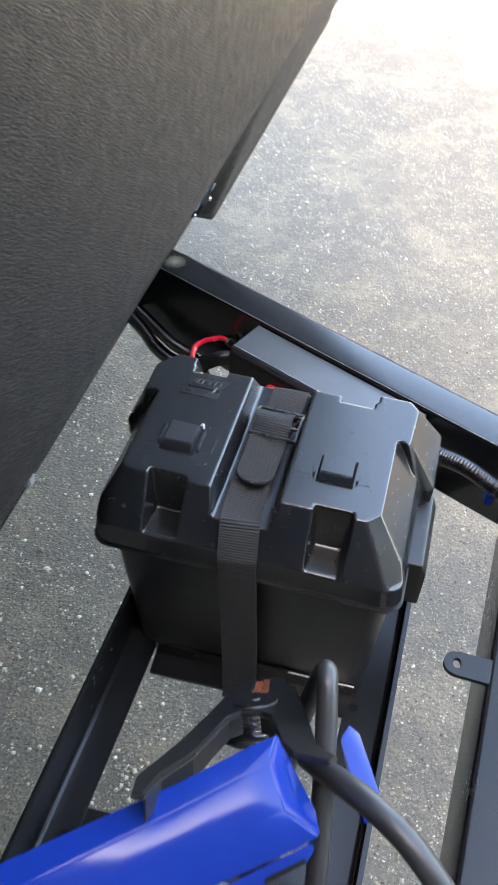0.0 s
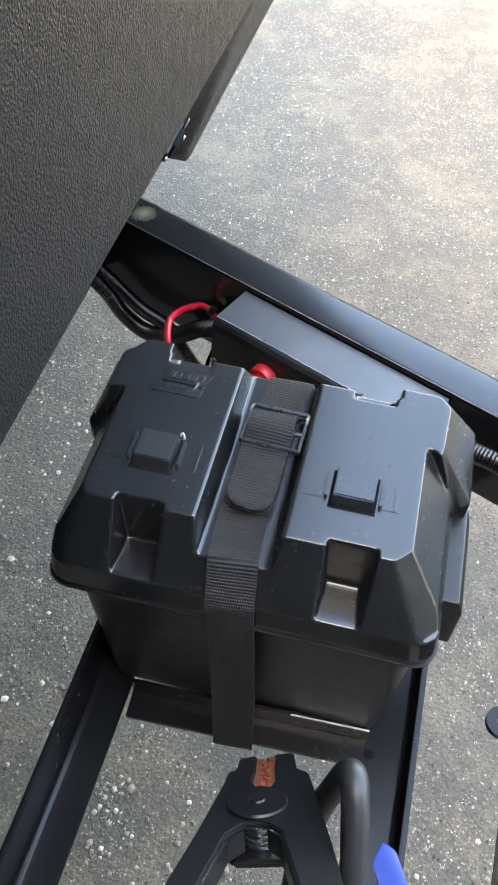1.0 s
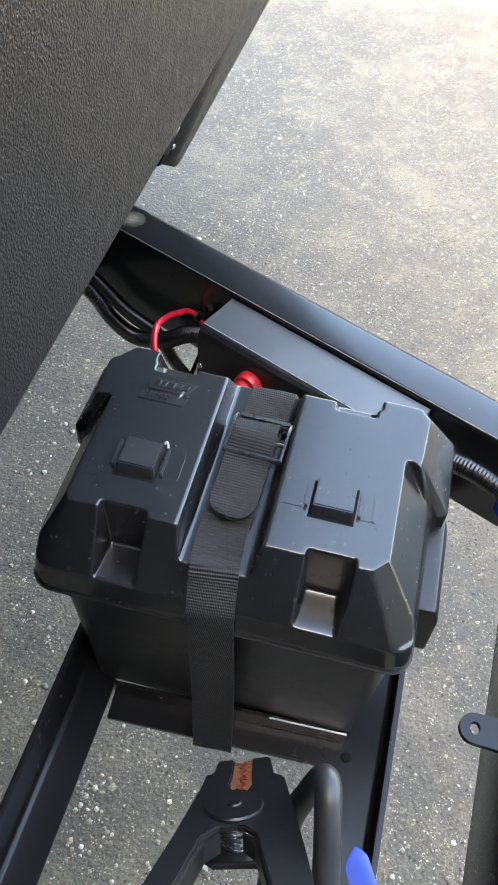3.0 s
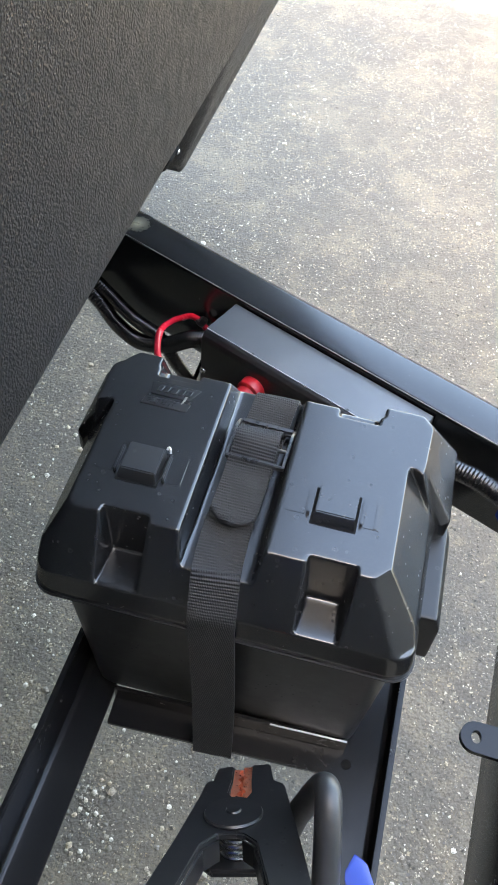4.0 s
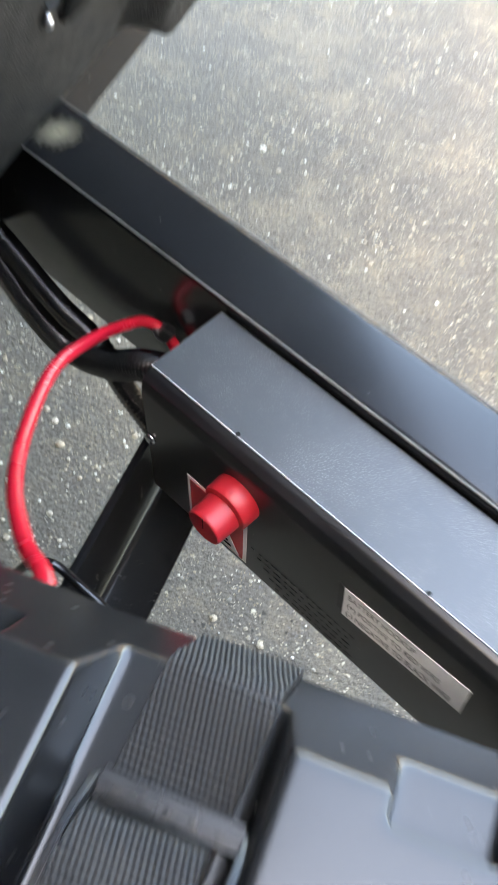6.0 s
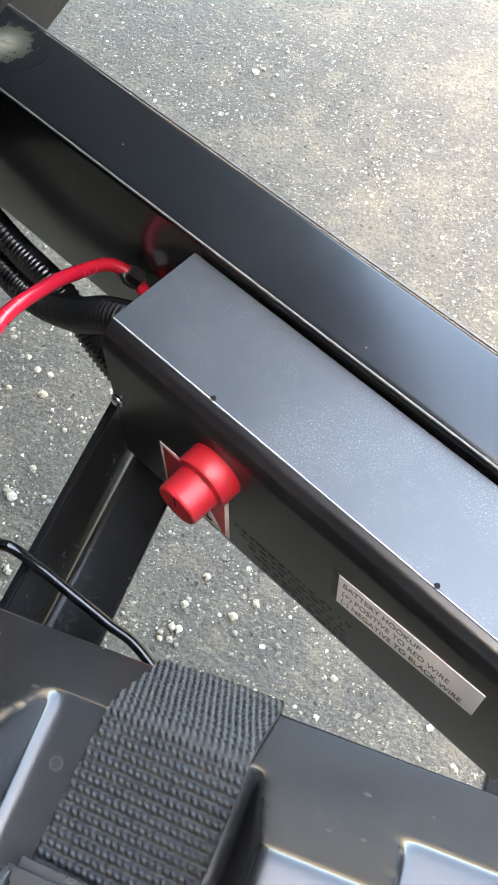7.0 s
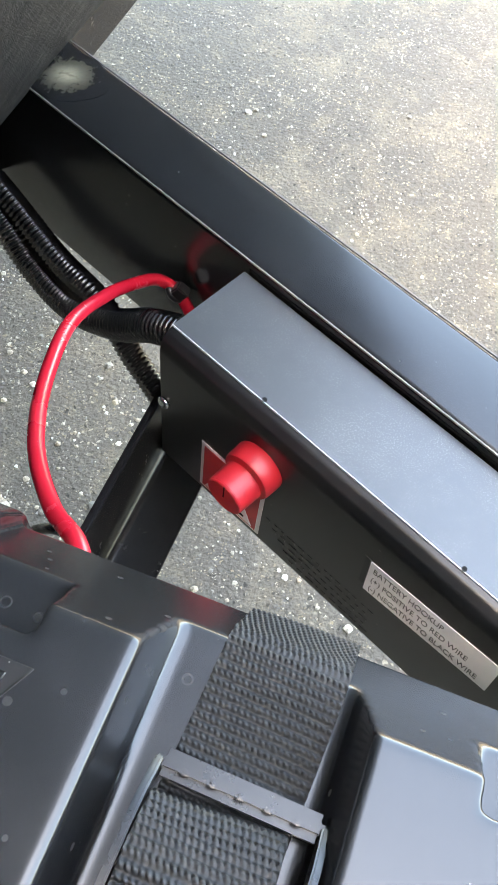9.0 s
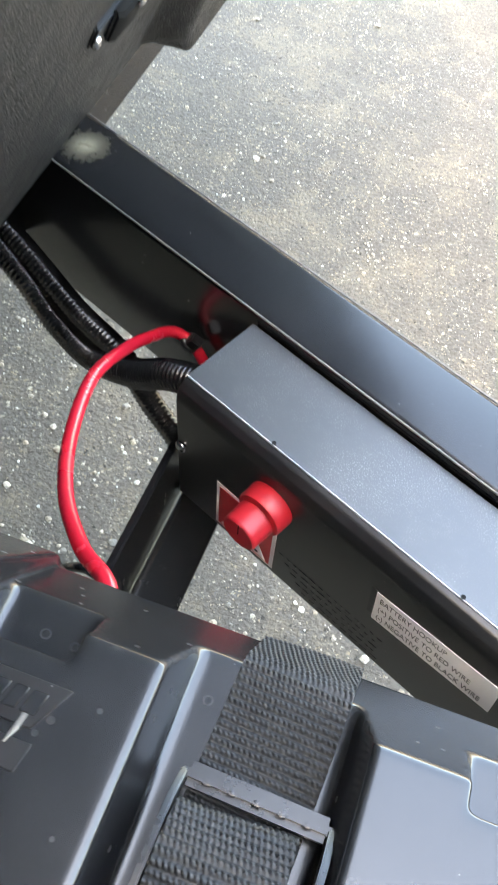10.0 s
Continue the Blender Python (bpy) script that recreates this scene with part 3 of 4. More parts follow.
def build_battery_box():
    t = thing("battery_box", "black plastic battery box with grooved lid on the trailer tongue", "battery box", (0, 0.05, 0.523))
    t.rotation_euler = (0, 0, radians(BOX_TURN))
    inv = Matrix.Translation((0, -0.05, -0.523))

    def add(name, bm, mat, parent=t, label="", degrees=35):
        bm.transform(inv)
        return part(name, bm, mat, parent, label, degrees)

    # tapered tub
    tub = loft([round_rect(-0.131, 0.163, -0.056, 0.150, 0.020, 0.5195), round_rect(-0.134, 0.167, -0.058, 0.152, 0.022, 0.526),
                round_rect(-0.153, 0.177, -0.071, 0.168, 0.024, 0.770)])
    body = add("tub", tub, BODY)
    # lid: rim band, sloped shoulders, flat top
    shell = loft([round_rect(-0.1655, 0.1825, -0.081, 0.1740, 0.022, 0.7560), round_rect(-0.1675, 0.1845, -0.083, 0.1755, 0.022, 0.762), round_rect(-0.1645, 0.1815, -0.0805, 0.1740, 0.022, 0.788),
                  round_rect(-0.155, 0.1575, -0.0445, 0.1320, 0.015, TOP)])
    cuts = [channel_cut()]
    # shoulders of the front two thirds fall away from a narrower top
    for s, edge, rim in ((1, 0.140, 0.1850), (-1, -0.136, -0.1690)):
        rows = [[(s * 0.30, a, 0.790), (s * 0.30, a, 0.95), (edge, b, 0.95), (edge, b, TOP + 0.004), (rim, a, 0.790)] for a, b in ((-0.20, -0.20), (0.062, 0.083))]
        cuts.append(loft(rows))
    for sx in (1, -1):      # blunted front corners of the top
        low = [(0.160, -0.084), (0.186, -0.056), (0.26, -0.16)]
        high = [(0.094, -0.0105), (0.098, -0.0060), (0.26, -0.16)]
        cuts.append(loft([[(sx * x - (0.003 if sx < 0 else 0), y, z) for x, y in ring] for ring, z in ((low, 0.789), (high, 0.914))]))
    for x0, x1 in ((-0.1105, -0.0615), (0.0700, 0.1195)):      # front steps
        cuts.append(loft([[(x0 + 0.0065, -0.20, 0.745), (x1 - 0.0055, -0.20, 0.745), (x1, -0.20, 0.90), (x0, -0.20, 0.90)],
                          [(x0 + 0.0055, -0.080, 0.7895), (x1 - 0.0055, -0.080, 0.7895), (x1, -0.077, 0.90), (x0, -0.077, 0.90)],
                          [(x0 + 0.0085, -0.0385, 0.7885), (x1 - 0.0085, -0.0385, 0.7885), (x1, -0.0365, 0.90), (x0, -0.0365, 0.90)]]))
    for x0, x1, y0 in ((-0.110, -0.066, 0.1195), (0.0690, 0.1120, 0.1200)):      # rear notches
        cuts.append(loft([[(x0 + 0.003, y0 + 0.003, 0.828), (x1 - 0.003, y0 + 0.003, 0.828), (x1, y0, 0.90), (x0, y0, 0.90)],
                          [(x0 + 0.003, 0.30, 0.826), (x1 - 0.003, 0.30, 0.826), (x1, 0.30, 0.90), (x0, 0.30, 0.90)]]))
    lid = carved(shell, cuts)
    # wider shoulders at the rear of both sides
    ears = []
    for sx, w, near, inner in ((1, 0.0, 0.0, 0.1135), (-1, 0.016, 0.004, 0.1265)):
        bm = loft([[(sx * (x - w), y, z) for x, y, z in ring] for ring in (
            ((inner, 0.066 + near, 0.767), (0.188, 0.066 + near, 0.767), (0.196, 0.074 + near, 0.767), (0.196, 0.164, 0.767), (0.180, 0.181, 0.767), (inner, 0.181, 0.767)),
            ((inner, 0.068 + near, 0.790), (0.188, 0.068 + near, 0.790), (0.197, 0.076 + near, 0.790), (0.196, 0.163, 0.790), (0.180, 0.179, 0.790), (inner, 0.179, 0.790)),
            ((inner, 0.080, TOP), (0.152, 0.080, TOP), (0.1580, 0.084, TOP), (0.1600, 0.134, TOP), (0.150, 0.146, TOP), (inner, 0.146, TOP)))])
        ears.append(bm)
    lid = rounded_by_voxels(joined(lid, *ears), voxel=0.0014, rounds=10)
    top = add("lid", lid, LID, label="black lid with a strap groove and stepped corners", degrees=180)
    add("rim_lip", bevelled(loft([round_rect(-0.1690, 0.1860, -0.0845, 0.1770, 0.0225, z) for z in (0.7535, 0.7575)]), 0.0010, 2, 60), BODY, top, "thin lip round the lid's lower edge")
    for x0, x1, dy in ((-0.1045, -0.0705, -0.001), (0.0693, 0.1057, 0.002)):
        lift = Matrix.Translation((0, dy, 0))
        cap = add("vent_cap", moved(lift, loft([[(x0 - 0.001, -0.007, TOP - 0.001), (x1 + 0.001, -0.007, TOP - 0.001), (x1 + 0.001, 0.031, TOP - 0.001), (x0 - 0.001, 0.031, TOP - 0.001)], [(x0, -0.0055, TOP + 0.003), (x1, -0.0055, TOP + 0.003), (x1, 0.030, TOP + 0.003), (x0, 0.030, TOP + 0.003)], [(x0 + 0.001, -0.001, TOP + 0.0105), (x1 - 0.001, -0.001, TOP + 0.0105), (x1 - 0.001, 0.029, TOP + 0.0105), (x0 + 0.001, 0.029, TOP + 0.0105)]]), 0.0009), LID if x0 > 0 else CAP, top, "raised square vent cap")
        # no gap is cut: a black sheet gives the dark outline of its shade
        add("cap_gap_shade", box(x0 - 0.0020, x1 + 0.0020, -0.0082, 0.0312, TOP - 0.001, TOP + 0.0004, lift), INK, cap, "flat black sheet painted as the gap's shade")
        add("cap_wing", bevelled(box(x0 - 0.0065, x0 - 0.0038, 0.000, 0.029, TOP - 0.001, TOP + 0.0050, lift), 0.0009), LID if x0 > 0 else CAP, cap)
        add("cap_wing", bevelled(box(x1 + 0.0038, x1 + 0.0065, 0.000, 0.029, TOP - 0.001, TOP + 0.0050, lift), 0.0009), LID if x0 > 0 else CAP, cap)
        for a, b in ((x0 - 0.027, x0 - 0.008), (x1 + 0.007, x1 + 0.021)):
            add("cap_pad", bevelled(box(a, b, 0.000, 0.028, TOP - 0.001, TOP + 0.0004, lift), 0.0002, 1), LID, top)
            if a > x1 > 0:
                add("pad_rib", bevelled(box(a + 0.009, a + 0.0115, 0.001, 0.027, TOP, TOP + 0.0012, lift), 0.0002, 1), LID, top)
    for x0, x1 in ((-0.1115, -0.0705), (0.0695, 0.1085)):      # drain dimples on the step floors
        for y in (-0.050, -0.066):
            bm = bmesh.new()
            bmesh.ops.create_cone(bm, cap_ends=True, segments=14, radius1=0.0032, radius2=0.0028, depth=0.0012)
            bm.transform(Matrix.Translation(((x0 + x1) / 2 + 0.006, y, 0.7892)))
            add("step_stud", bm, LID, top)
    # moulded maker's badge: two slanted plates, plain bars for the mark
    for pts in (((-0.108, 0.0965), (-0.070, 0.0965), (-0.062, 0.1125), (-0.110, 0.1125)), ((-0.114, 0.0825), (-0.069, 0.0825), (-0.067, 0.0925), (-0.111, 0.0925))):
        add("badge_plate", bevelled(prism(pts, TOP - 0.001, TOP + 0.0010), 0.0004, 1), BODY, top)
    x = -0.104
    for w in (0.0055, 0.0045, 0.0065, 0.0050, 0.0055):
        add("badge_bar", bevelled(prism([(x, 0.1005), (x + w, 0.1005), (x + w + 0.002, 0.1085), (x + 0.002, 0.1085)], TOP, TOP + 0.0019), 0.0004, 1), LID, top)
        x += w + 0.0016
    add("moulded_word", letters("PATENT", 0.0075, 0.0004, Matrix.Translation((-0.1085, 0.0850, TOP + 0.0010))), LID, top)
    scuff = loft([[(-0.0745 + 0.0012 * math.cos(k) * w + dx, y, TOP + 0.0009 + 0.0006 * math.sin(k)) for k in (math.pi * j / 4 for j in range(8))] for y, w, dx in ((0.090, 0.4, -0.0015), (0.095, 1.0, 0.0), (0.100, 1.0, 0.0008), (0.104, 0.7, 0.0018), (0.106, 0.3, 0.002))])
    curl = hose([(-0.0700, 0.0285, TOP + 0.0085), (-0.0690, 0.0300, TOP + 0.0105), (-0.0672, 0.0290, TOP + 0.0100), (-0.0662, 0.0265, TOP + 0.0070)], 0.0011, step=0.001, sides=8)
    add("torn_curl", curl, PALE_METAL, top, "pale torn plastic curl")
    add("torn_scuff", scuff, WORN_GLINT, top, "grey torn plastic scuff")
    # side handle of the tub
    grip = loft([[(0.165, -0.018, z), (x, -0.018, z), (x, 0.090, z), (0.165, 0.090, z)] for x, z in ((0.2065, 0.690), (0.2065, 0.745), (0.2000, 0.764))])
    add("side_handle", rounded_by_voxels(grip, 0.0020, 14), BODY, body, "rounded moulded carrying handle", 180)
    return t


build_battery_box()


# ---------------------------------------------------------------- switch box on the rail
def build_switch_box():
    """In its own frame: x along the rail, y away from the battery box, z up."""
    t = thing("switch_box", "black powder-coated steel switch box bolted to the tongue rail", "electrical box")
    t.matrix_world = RAIL @ Matrix.Translation((0, 0, 0.57))
    zt = 0.704 - 0.57
    prof = [(-0.002, 0.0), (-0.002, zt), (-0.0640, zt), (-0.0700, zt - 0.0030), (-0.0735, zt - 0.0080), (-0.0748, zt - 0.0150), (-0.0748, 0.0)]
    shell = bevelled(loft([[(x, y, z) for y, z in prof] for x in (-0.002, 0.298)]), 0.0018, 2, 20)
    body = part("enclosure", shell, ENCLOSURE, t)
    # separate plate so the upward face carries the painted sky sheen
    part("top_plate", bevelled(box(-0.0015, 0.2975, -0.0630, -0.0025, zt - 0.001, zt + 0.0006), 0.0004, 1), SKYLIT_PAINT, body, "dusty black top plate, paint paled for sky sheen")
    for x in (0.072, 0.213):
        bm = bmesh.new()
        bmesh.ops.create_cone(bm, cap_ends=True, segments=10, radius1=0.0015, radius2=0.0015, depth=0.001)
        bm.transform(Matrix.Translation((x, -0.0622, zt + 0.0009)))
        part("vent_hole", bm, INK, body)
    # bright strip drawn in place of the highlight on the plate's front edge
    part("lip_highlight", box(-0.001, 0.297, -0.0636, -0.0631, zt - 0.0006, zt + 0.0010), PALE_METAL, body, "thin pale strip painted as the edge highlight")
    # upright plates on the front: x along, y up, facing the battery box
    face = Matrix.Translation((0, -0.0750, -0.57)) @ Matrix.Rotation(radians(90), 4, "X")

    def plate(name, pts, lift, mat, parent, label=""):
        return part(name, prism(pts, lift, lift + 0.0004, face), mat, parent, label)

    # warning sticker behind the knob
    st = plate("warning_sticker", [(0.0385, 0.577), (0.094, 0.577), (0.094, 0.634), (0.0385, 0.634)], 0.0, WHITE, t, "red and white warning sticker")
    plate("red_field", [(0.0415, 0.580), (0.091, 0.580), (0.091, 0.631), (0.0415, 0.631)], 0.0006, REDINK, st)
    plate("white_triangle", [(0.0445, 0.5825), (0.088, 0.5825), (0.0662, 0.6285)], 0.0012, WHITE, st)
    for i in range(3):
        plate("text_bar", [(0.058 - 0.003 * i, 0.597 - 0.005 * i), (0.075 + 0.003 * i, 0.597 - 0.005 * i), (0.075 + 0.003 * i, 0.599 - 0.005 * i), (0.058 - 0.003 * i, 0.599 - 0.005 * i)], 0.0018, INK, st)
    # rotary knob
    turned = Matrix.Translation((0.0858, -0.0745, 0.664 - 0.57)) @ Matrix.Rotation(radians(90), 4, "X")

    def disc(rows, n=40):
        return loft([[turned @ Vector((r * math.cos(k), r * math.sin(k), h)) for k in (2 * math.pi * j / n for j in range(n))] for r, h in rows])

    knob = part("rotary_knob", disc(((0.0172, 0.0), (0.0176, 0.001), (0.0172, 0.0118), (0.0164, 0.0132), (0.012, 0.0136))), REDKNOB, t, "red rotary disconnect knob", 30)
    part("grip", moved(Matrix.Translation((-0.0010, 0, -0.0035)), disc(((0.0140, 0.0105), (0.0134, 0.0290), (0.0126, 0.0302), (0.004, 0.0304))), 0.0004), REDKNOB, knob, degrees=30)
    part("pointer_groove", prism([(-0.0014, -0.003), (-0.0006, -0.003), (-0.0006, 0.0092), (-0.0014, 0.0092)], 0.0303, 0.0306, turned), INK, knob)
    # hook-up label with its three lines
    lay = Matrix.Translation((0.172, 0.6655, 0)) @ Matrix.Rotation(radians(4.0), 4, "Z")
    corner = [lay @ Vector((x, y, 0)) for x, y in ((0, -0.036), (0.0880, -0.036), (0.0880, 0), (0, 0))]
    tag = plate("hookup_label", [(p.x, p.y) for p in corner], 0.0, WHITE, t, "white printed wiring label")
    for i, line in enumerate(("BATTERY HOOKUP", "(+) POSITIVE TO RED WIRE", "(-) NEGATIVE TO BLACK WIRE")):
        part("label_text", letters(line, 0.0086, 0.00008, face @ lay @ Matrix.Translation((0.003, -0.0105 - 0.0107 * i, 0.0006)) @ Matrix.Diagonal((0.66, 1, 1, 1))), GREYINK, tag)
    back = [lay @ Vector((x, y, 0)) for x, y in ((-0.004, -0.030), (-0.0005, -0.030), (-0.0005, 0.002), (-0.004, 0.002))]
    plate("old_label_edge", [(p.x, p.y) for p in back], 0.0002, TRAILERTRIM, t)
    # stencilled small print, worn past reading
    rng = random.Random(8)
    for row in range(5):
        x = 0.098 + 0.006 * row
        while x < 0.185:
            w = rng.uniform(0.002, 0.007)
            plate("stencil_bar", [(x, 0.606 - 0.0075 * row), (x + w, 0.606 - 0.0075 * row), (x + w, 0.6095 - 0.0075 * row), (x, 0.6095 - 0.0075 * row)], 0.0, CLAMP, t)
            x += w + rng.uniform(0.002, 0.004)
    # clamp screw at the near end
    bm = bmesh.new()
    bmesh.ops.create_uvsphere(bm, u_segments=14, v_segments=8, radius=0.0048)
    bm.transform(Matrix.Translation((0.004, -0.0762, 0.640 - 0.57)) @ Matrix.Diagonal((1, 0.6, 1, 1)))
    part("screw", bm, STEEL, t, "bright screw head")
    # scrapes on the lid
    for x, y, a, ln in ((0.018, -0.066, 0.3, 0.006), (0.022, -0.064, -0.9, 0.003), (0.12, -0.070, 0.5, 0.004), (0.075, -0.071, 0.2, 0.003), (0.19, -0.069, 0.8, 0.004)):
        zz = zt - (0.009 * (-y - 0.0610) / 0.0095 if y < -0.0610 else 0) + 0.0005
        part("scratch", box(-ln / 2, ln / 2, -0.00016, 0.00016, -0.0002, 0.0002, Matrix.Translation((x, y, zz)) @ Matrix.Rotation(a, 4, "Z") @ Matrix.Rotation(radians(30), 4, "X")), WORN_GLINT, body)
    return t, body


switch_box, enclosure = build_switch_box()


# ---------------------------------------------------------------- hold-down strap
def webbing(line, width, side_of, thick=0.0016, row=0.0030, cols=20, tip=False):
    """Woven ribbon along a line of points; side_of gives its crosswise direction at a point."""
    per, across = 6, cols * 4
    pts = spline(line, row / per)
    verts, faces = [], []
    n = len(pts)
    for i, p in enumerate(pts):
        way = (pts[min(i + 1, n - 1)] - pts[max(i - 1, 0)]).normalized()
        side = side_of(i / (n - 1))
        side = (side - way * side.dot(way)).normalized()
        up = side.cross(way)
        half = width / 2
        if tip:      # rounded free end
            left = (n - 1 - i) * row / per
            if left < half:
                half *= math.sqrt(max(0.004, 1 - (1 - left / half) ** 2))
        for j in range(across + 1):
            u = j / across
            cell = u * cols + 1.0 * ((i % per) / per) + 0.35 * (i // per)
            rib = math.sin(math.pi * ((i % per) + 0.5) / per)
            lift = thick + 0.0019 * rib * (0.25 + 0.75 * abs(math.sin(math.pi * cell)) ** 0.8)
            lift += 0.0003 * math.sin(17 * i / n + 5 * u)
            verts.append(p + side * half * (2 * u - 1) + up * lift)
        verts.append(p + side * half - up * 0.0)
        verts.append(p - side * half - up * 0.0)
    k = across + 3
    for i in range(n - 1):
        for j in range(k):
            a, b = i * k + j, i * k + (j + 1) % k
            faces.append((a, b, b + k, a + k))
    faces.append(list(range(k))[::-1])
    faces.append(list(range((n - 1) * k, n * k)))
    me = bpy.data.meshes.new("webbing")
    me.from_pydata([tuple(v) for v in verts], [], faces)
    bm = bmesh.new()
    bm.from_mesh(me)
    bpy.data.meshes.remove(me)
    bmesh.ops.recalc_face_normals(bm, faces=bm.faces)
    return bm


def build_strap():
    t = thing("hold_down_strap", "black woven webbing strap with ladder buckle over the battery box", "strap", (0, 0.05, 0.84))
    inv = Matrix.Translation((0, -0.05, -0.84))
    zc, zb = FLOOR, FLOOR + 0.0195
    line = [(0.0130, -0.062, 0.5115), (0.0130, -0.080, 0.5110), (0.0130, -0.0965, 0.5095), (0.0130, -0.1005, 0.514), (0.0128, -0.0990, 0.530), (0.0085, -0.092, 0.640), (0.0015, -0.0860, 0.752), (0.0, -0.0845, 0.772), (-0.0005, -0.0826, 0.788),
            (-0.0020, -0.0700, 0.8110), (-0.0030, -0.0620, zc + 0.0002), (-0.0038, -0.0500, zc + 0.0003), (-0.0040, -0.0200, zc + 0.0003), (-0.0010, 0.03, zc + 0.0003), (0.0035, 0.08, zc + 0.0003), (0.0075, 0.120, zc + 0.0003),
            (0.0100, 0.1470, zc + 0.0003), (0.0108, 0.1545, zc - 0.0035), (0.0120, 0.1620, 0.8065), (0.0135, 0.1705, 0.7935), (0.0140, 0.1745, 0.785), (0.0140, 0.1755, 0.760), (0.0135, 0.176, 0.70), (0.0130, 0.168, 0.60), (0.0130, 0.160, 0.53)]

    def add(name, bm, mat, parent=t, label="", degrees=35):
        bm.transform(inv)
        return part(name, bm, mat, parent, label, degrees)

    add("webbing", webbing([Vector(p) for p in line][::-1], 0.0430, lambda f: Vector((-1, 0, 0))), WEB, degrees=80)
    # free end that comes back out of the buckle
    tail = [(0.0045, 0.0960, zb - 0.014), (0.0042, 0.0930, zb - 0.004), (0.0034, 0.080, zb + 0.0045), (0.0030, 0.070, zb + 0.0045), (0.0022, 0.059, zb + 0.0005), (0.0015, 0.048, zb - 0.0040), (0.0010, 0.030, zb - 0.0055), (-0.0005, 0.008, zb - 0.0060), (-0.0018, -0.018, zb - 0.0055)]
    add("free_end", webbing([Vector(p) for p in tail], 0.0420, lambda f: Vector((-1, 0, 0)), tip=True), WEB, degrees=80)
    # ladder buckle: two cheeks and three cross bars
    skew = Matrix.Translation((0.0022, 0.0, 0.0)) @ Matrix.Rotation(radians(-3.5), 4, "Z")

    def put(name, bm, parent=None, label=""):
        bm.transform(skew)
        return add(name, bm, BUCKLE, parent or t, label)

    buckle = put("buckle", bevelled(box(-0.0275, 0.0275, 0.1010, 0.1095, zb - 0.0155, zb - 0.0075), 0.0026, 4), None, "black ladder buckle")
    for x in (-0.0268, 0.0268):
        put("cheek", bevelled(loft([[(x - 0.0013, y, z), (x + 0.0013, y, z), (x + 0.0013, y, z + h), (x - 0.0013, y, z + h)] for y, z, h in ((0.0520, zb - 0.004, 0.0055), (0.060, zb - 0.003, 0.0065), (0.085, zb - 0.007, 0.0105), (0.0940, zb - 0.011, 0.0125), (0.1060, zb - 0.014, 0.0065))]), 0.0006), buckle)
    put("cross_bar", bevelled(box(-0.0280, 0.0280, 0.0512, 0.0540, zb - 0.0040, zb + 0.0022), 0.0008), buckle)
    put("cross_bar", hose([(-0.026, 0.0745, zb - 0.0035), (0.0, 0.0745, zb - 0.0035), (0.026, 0.0745, zb - 0.0035)], 0.0021, sides=10), buckle)
    for i in range(5):
        bm = bmesh.new()
        bmesh.ops.create_uvsphere(bm, u_segments=10, v_segments=6, radius=0.0017)
        bm.transform(Matrix.Translation((-0.018 + 0.009 * i, 0.1045, zb - 0.0078)) @ Matrix.Diagonal((1.4, 1.0, 0.20, 1)))
        put("buckle_tooth", bm, buckle)


build_strap()


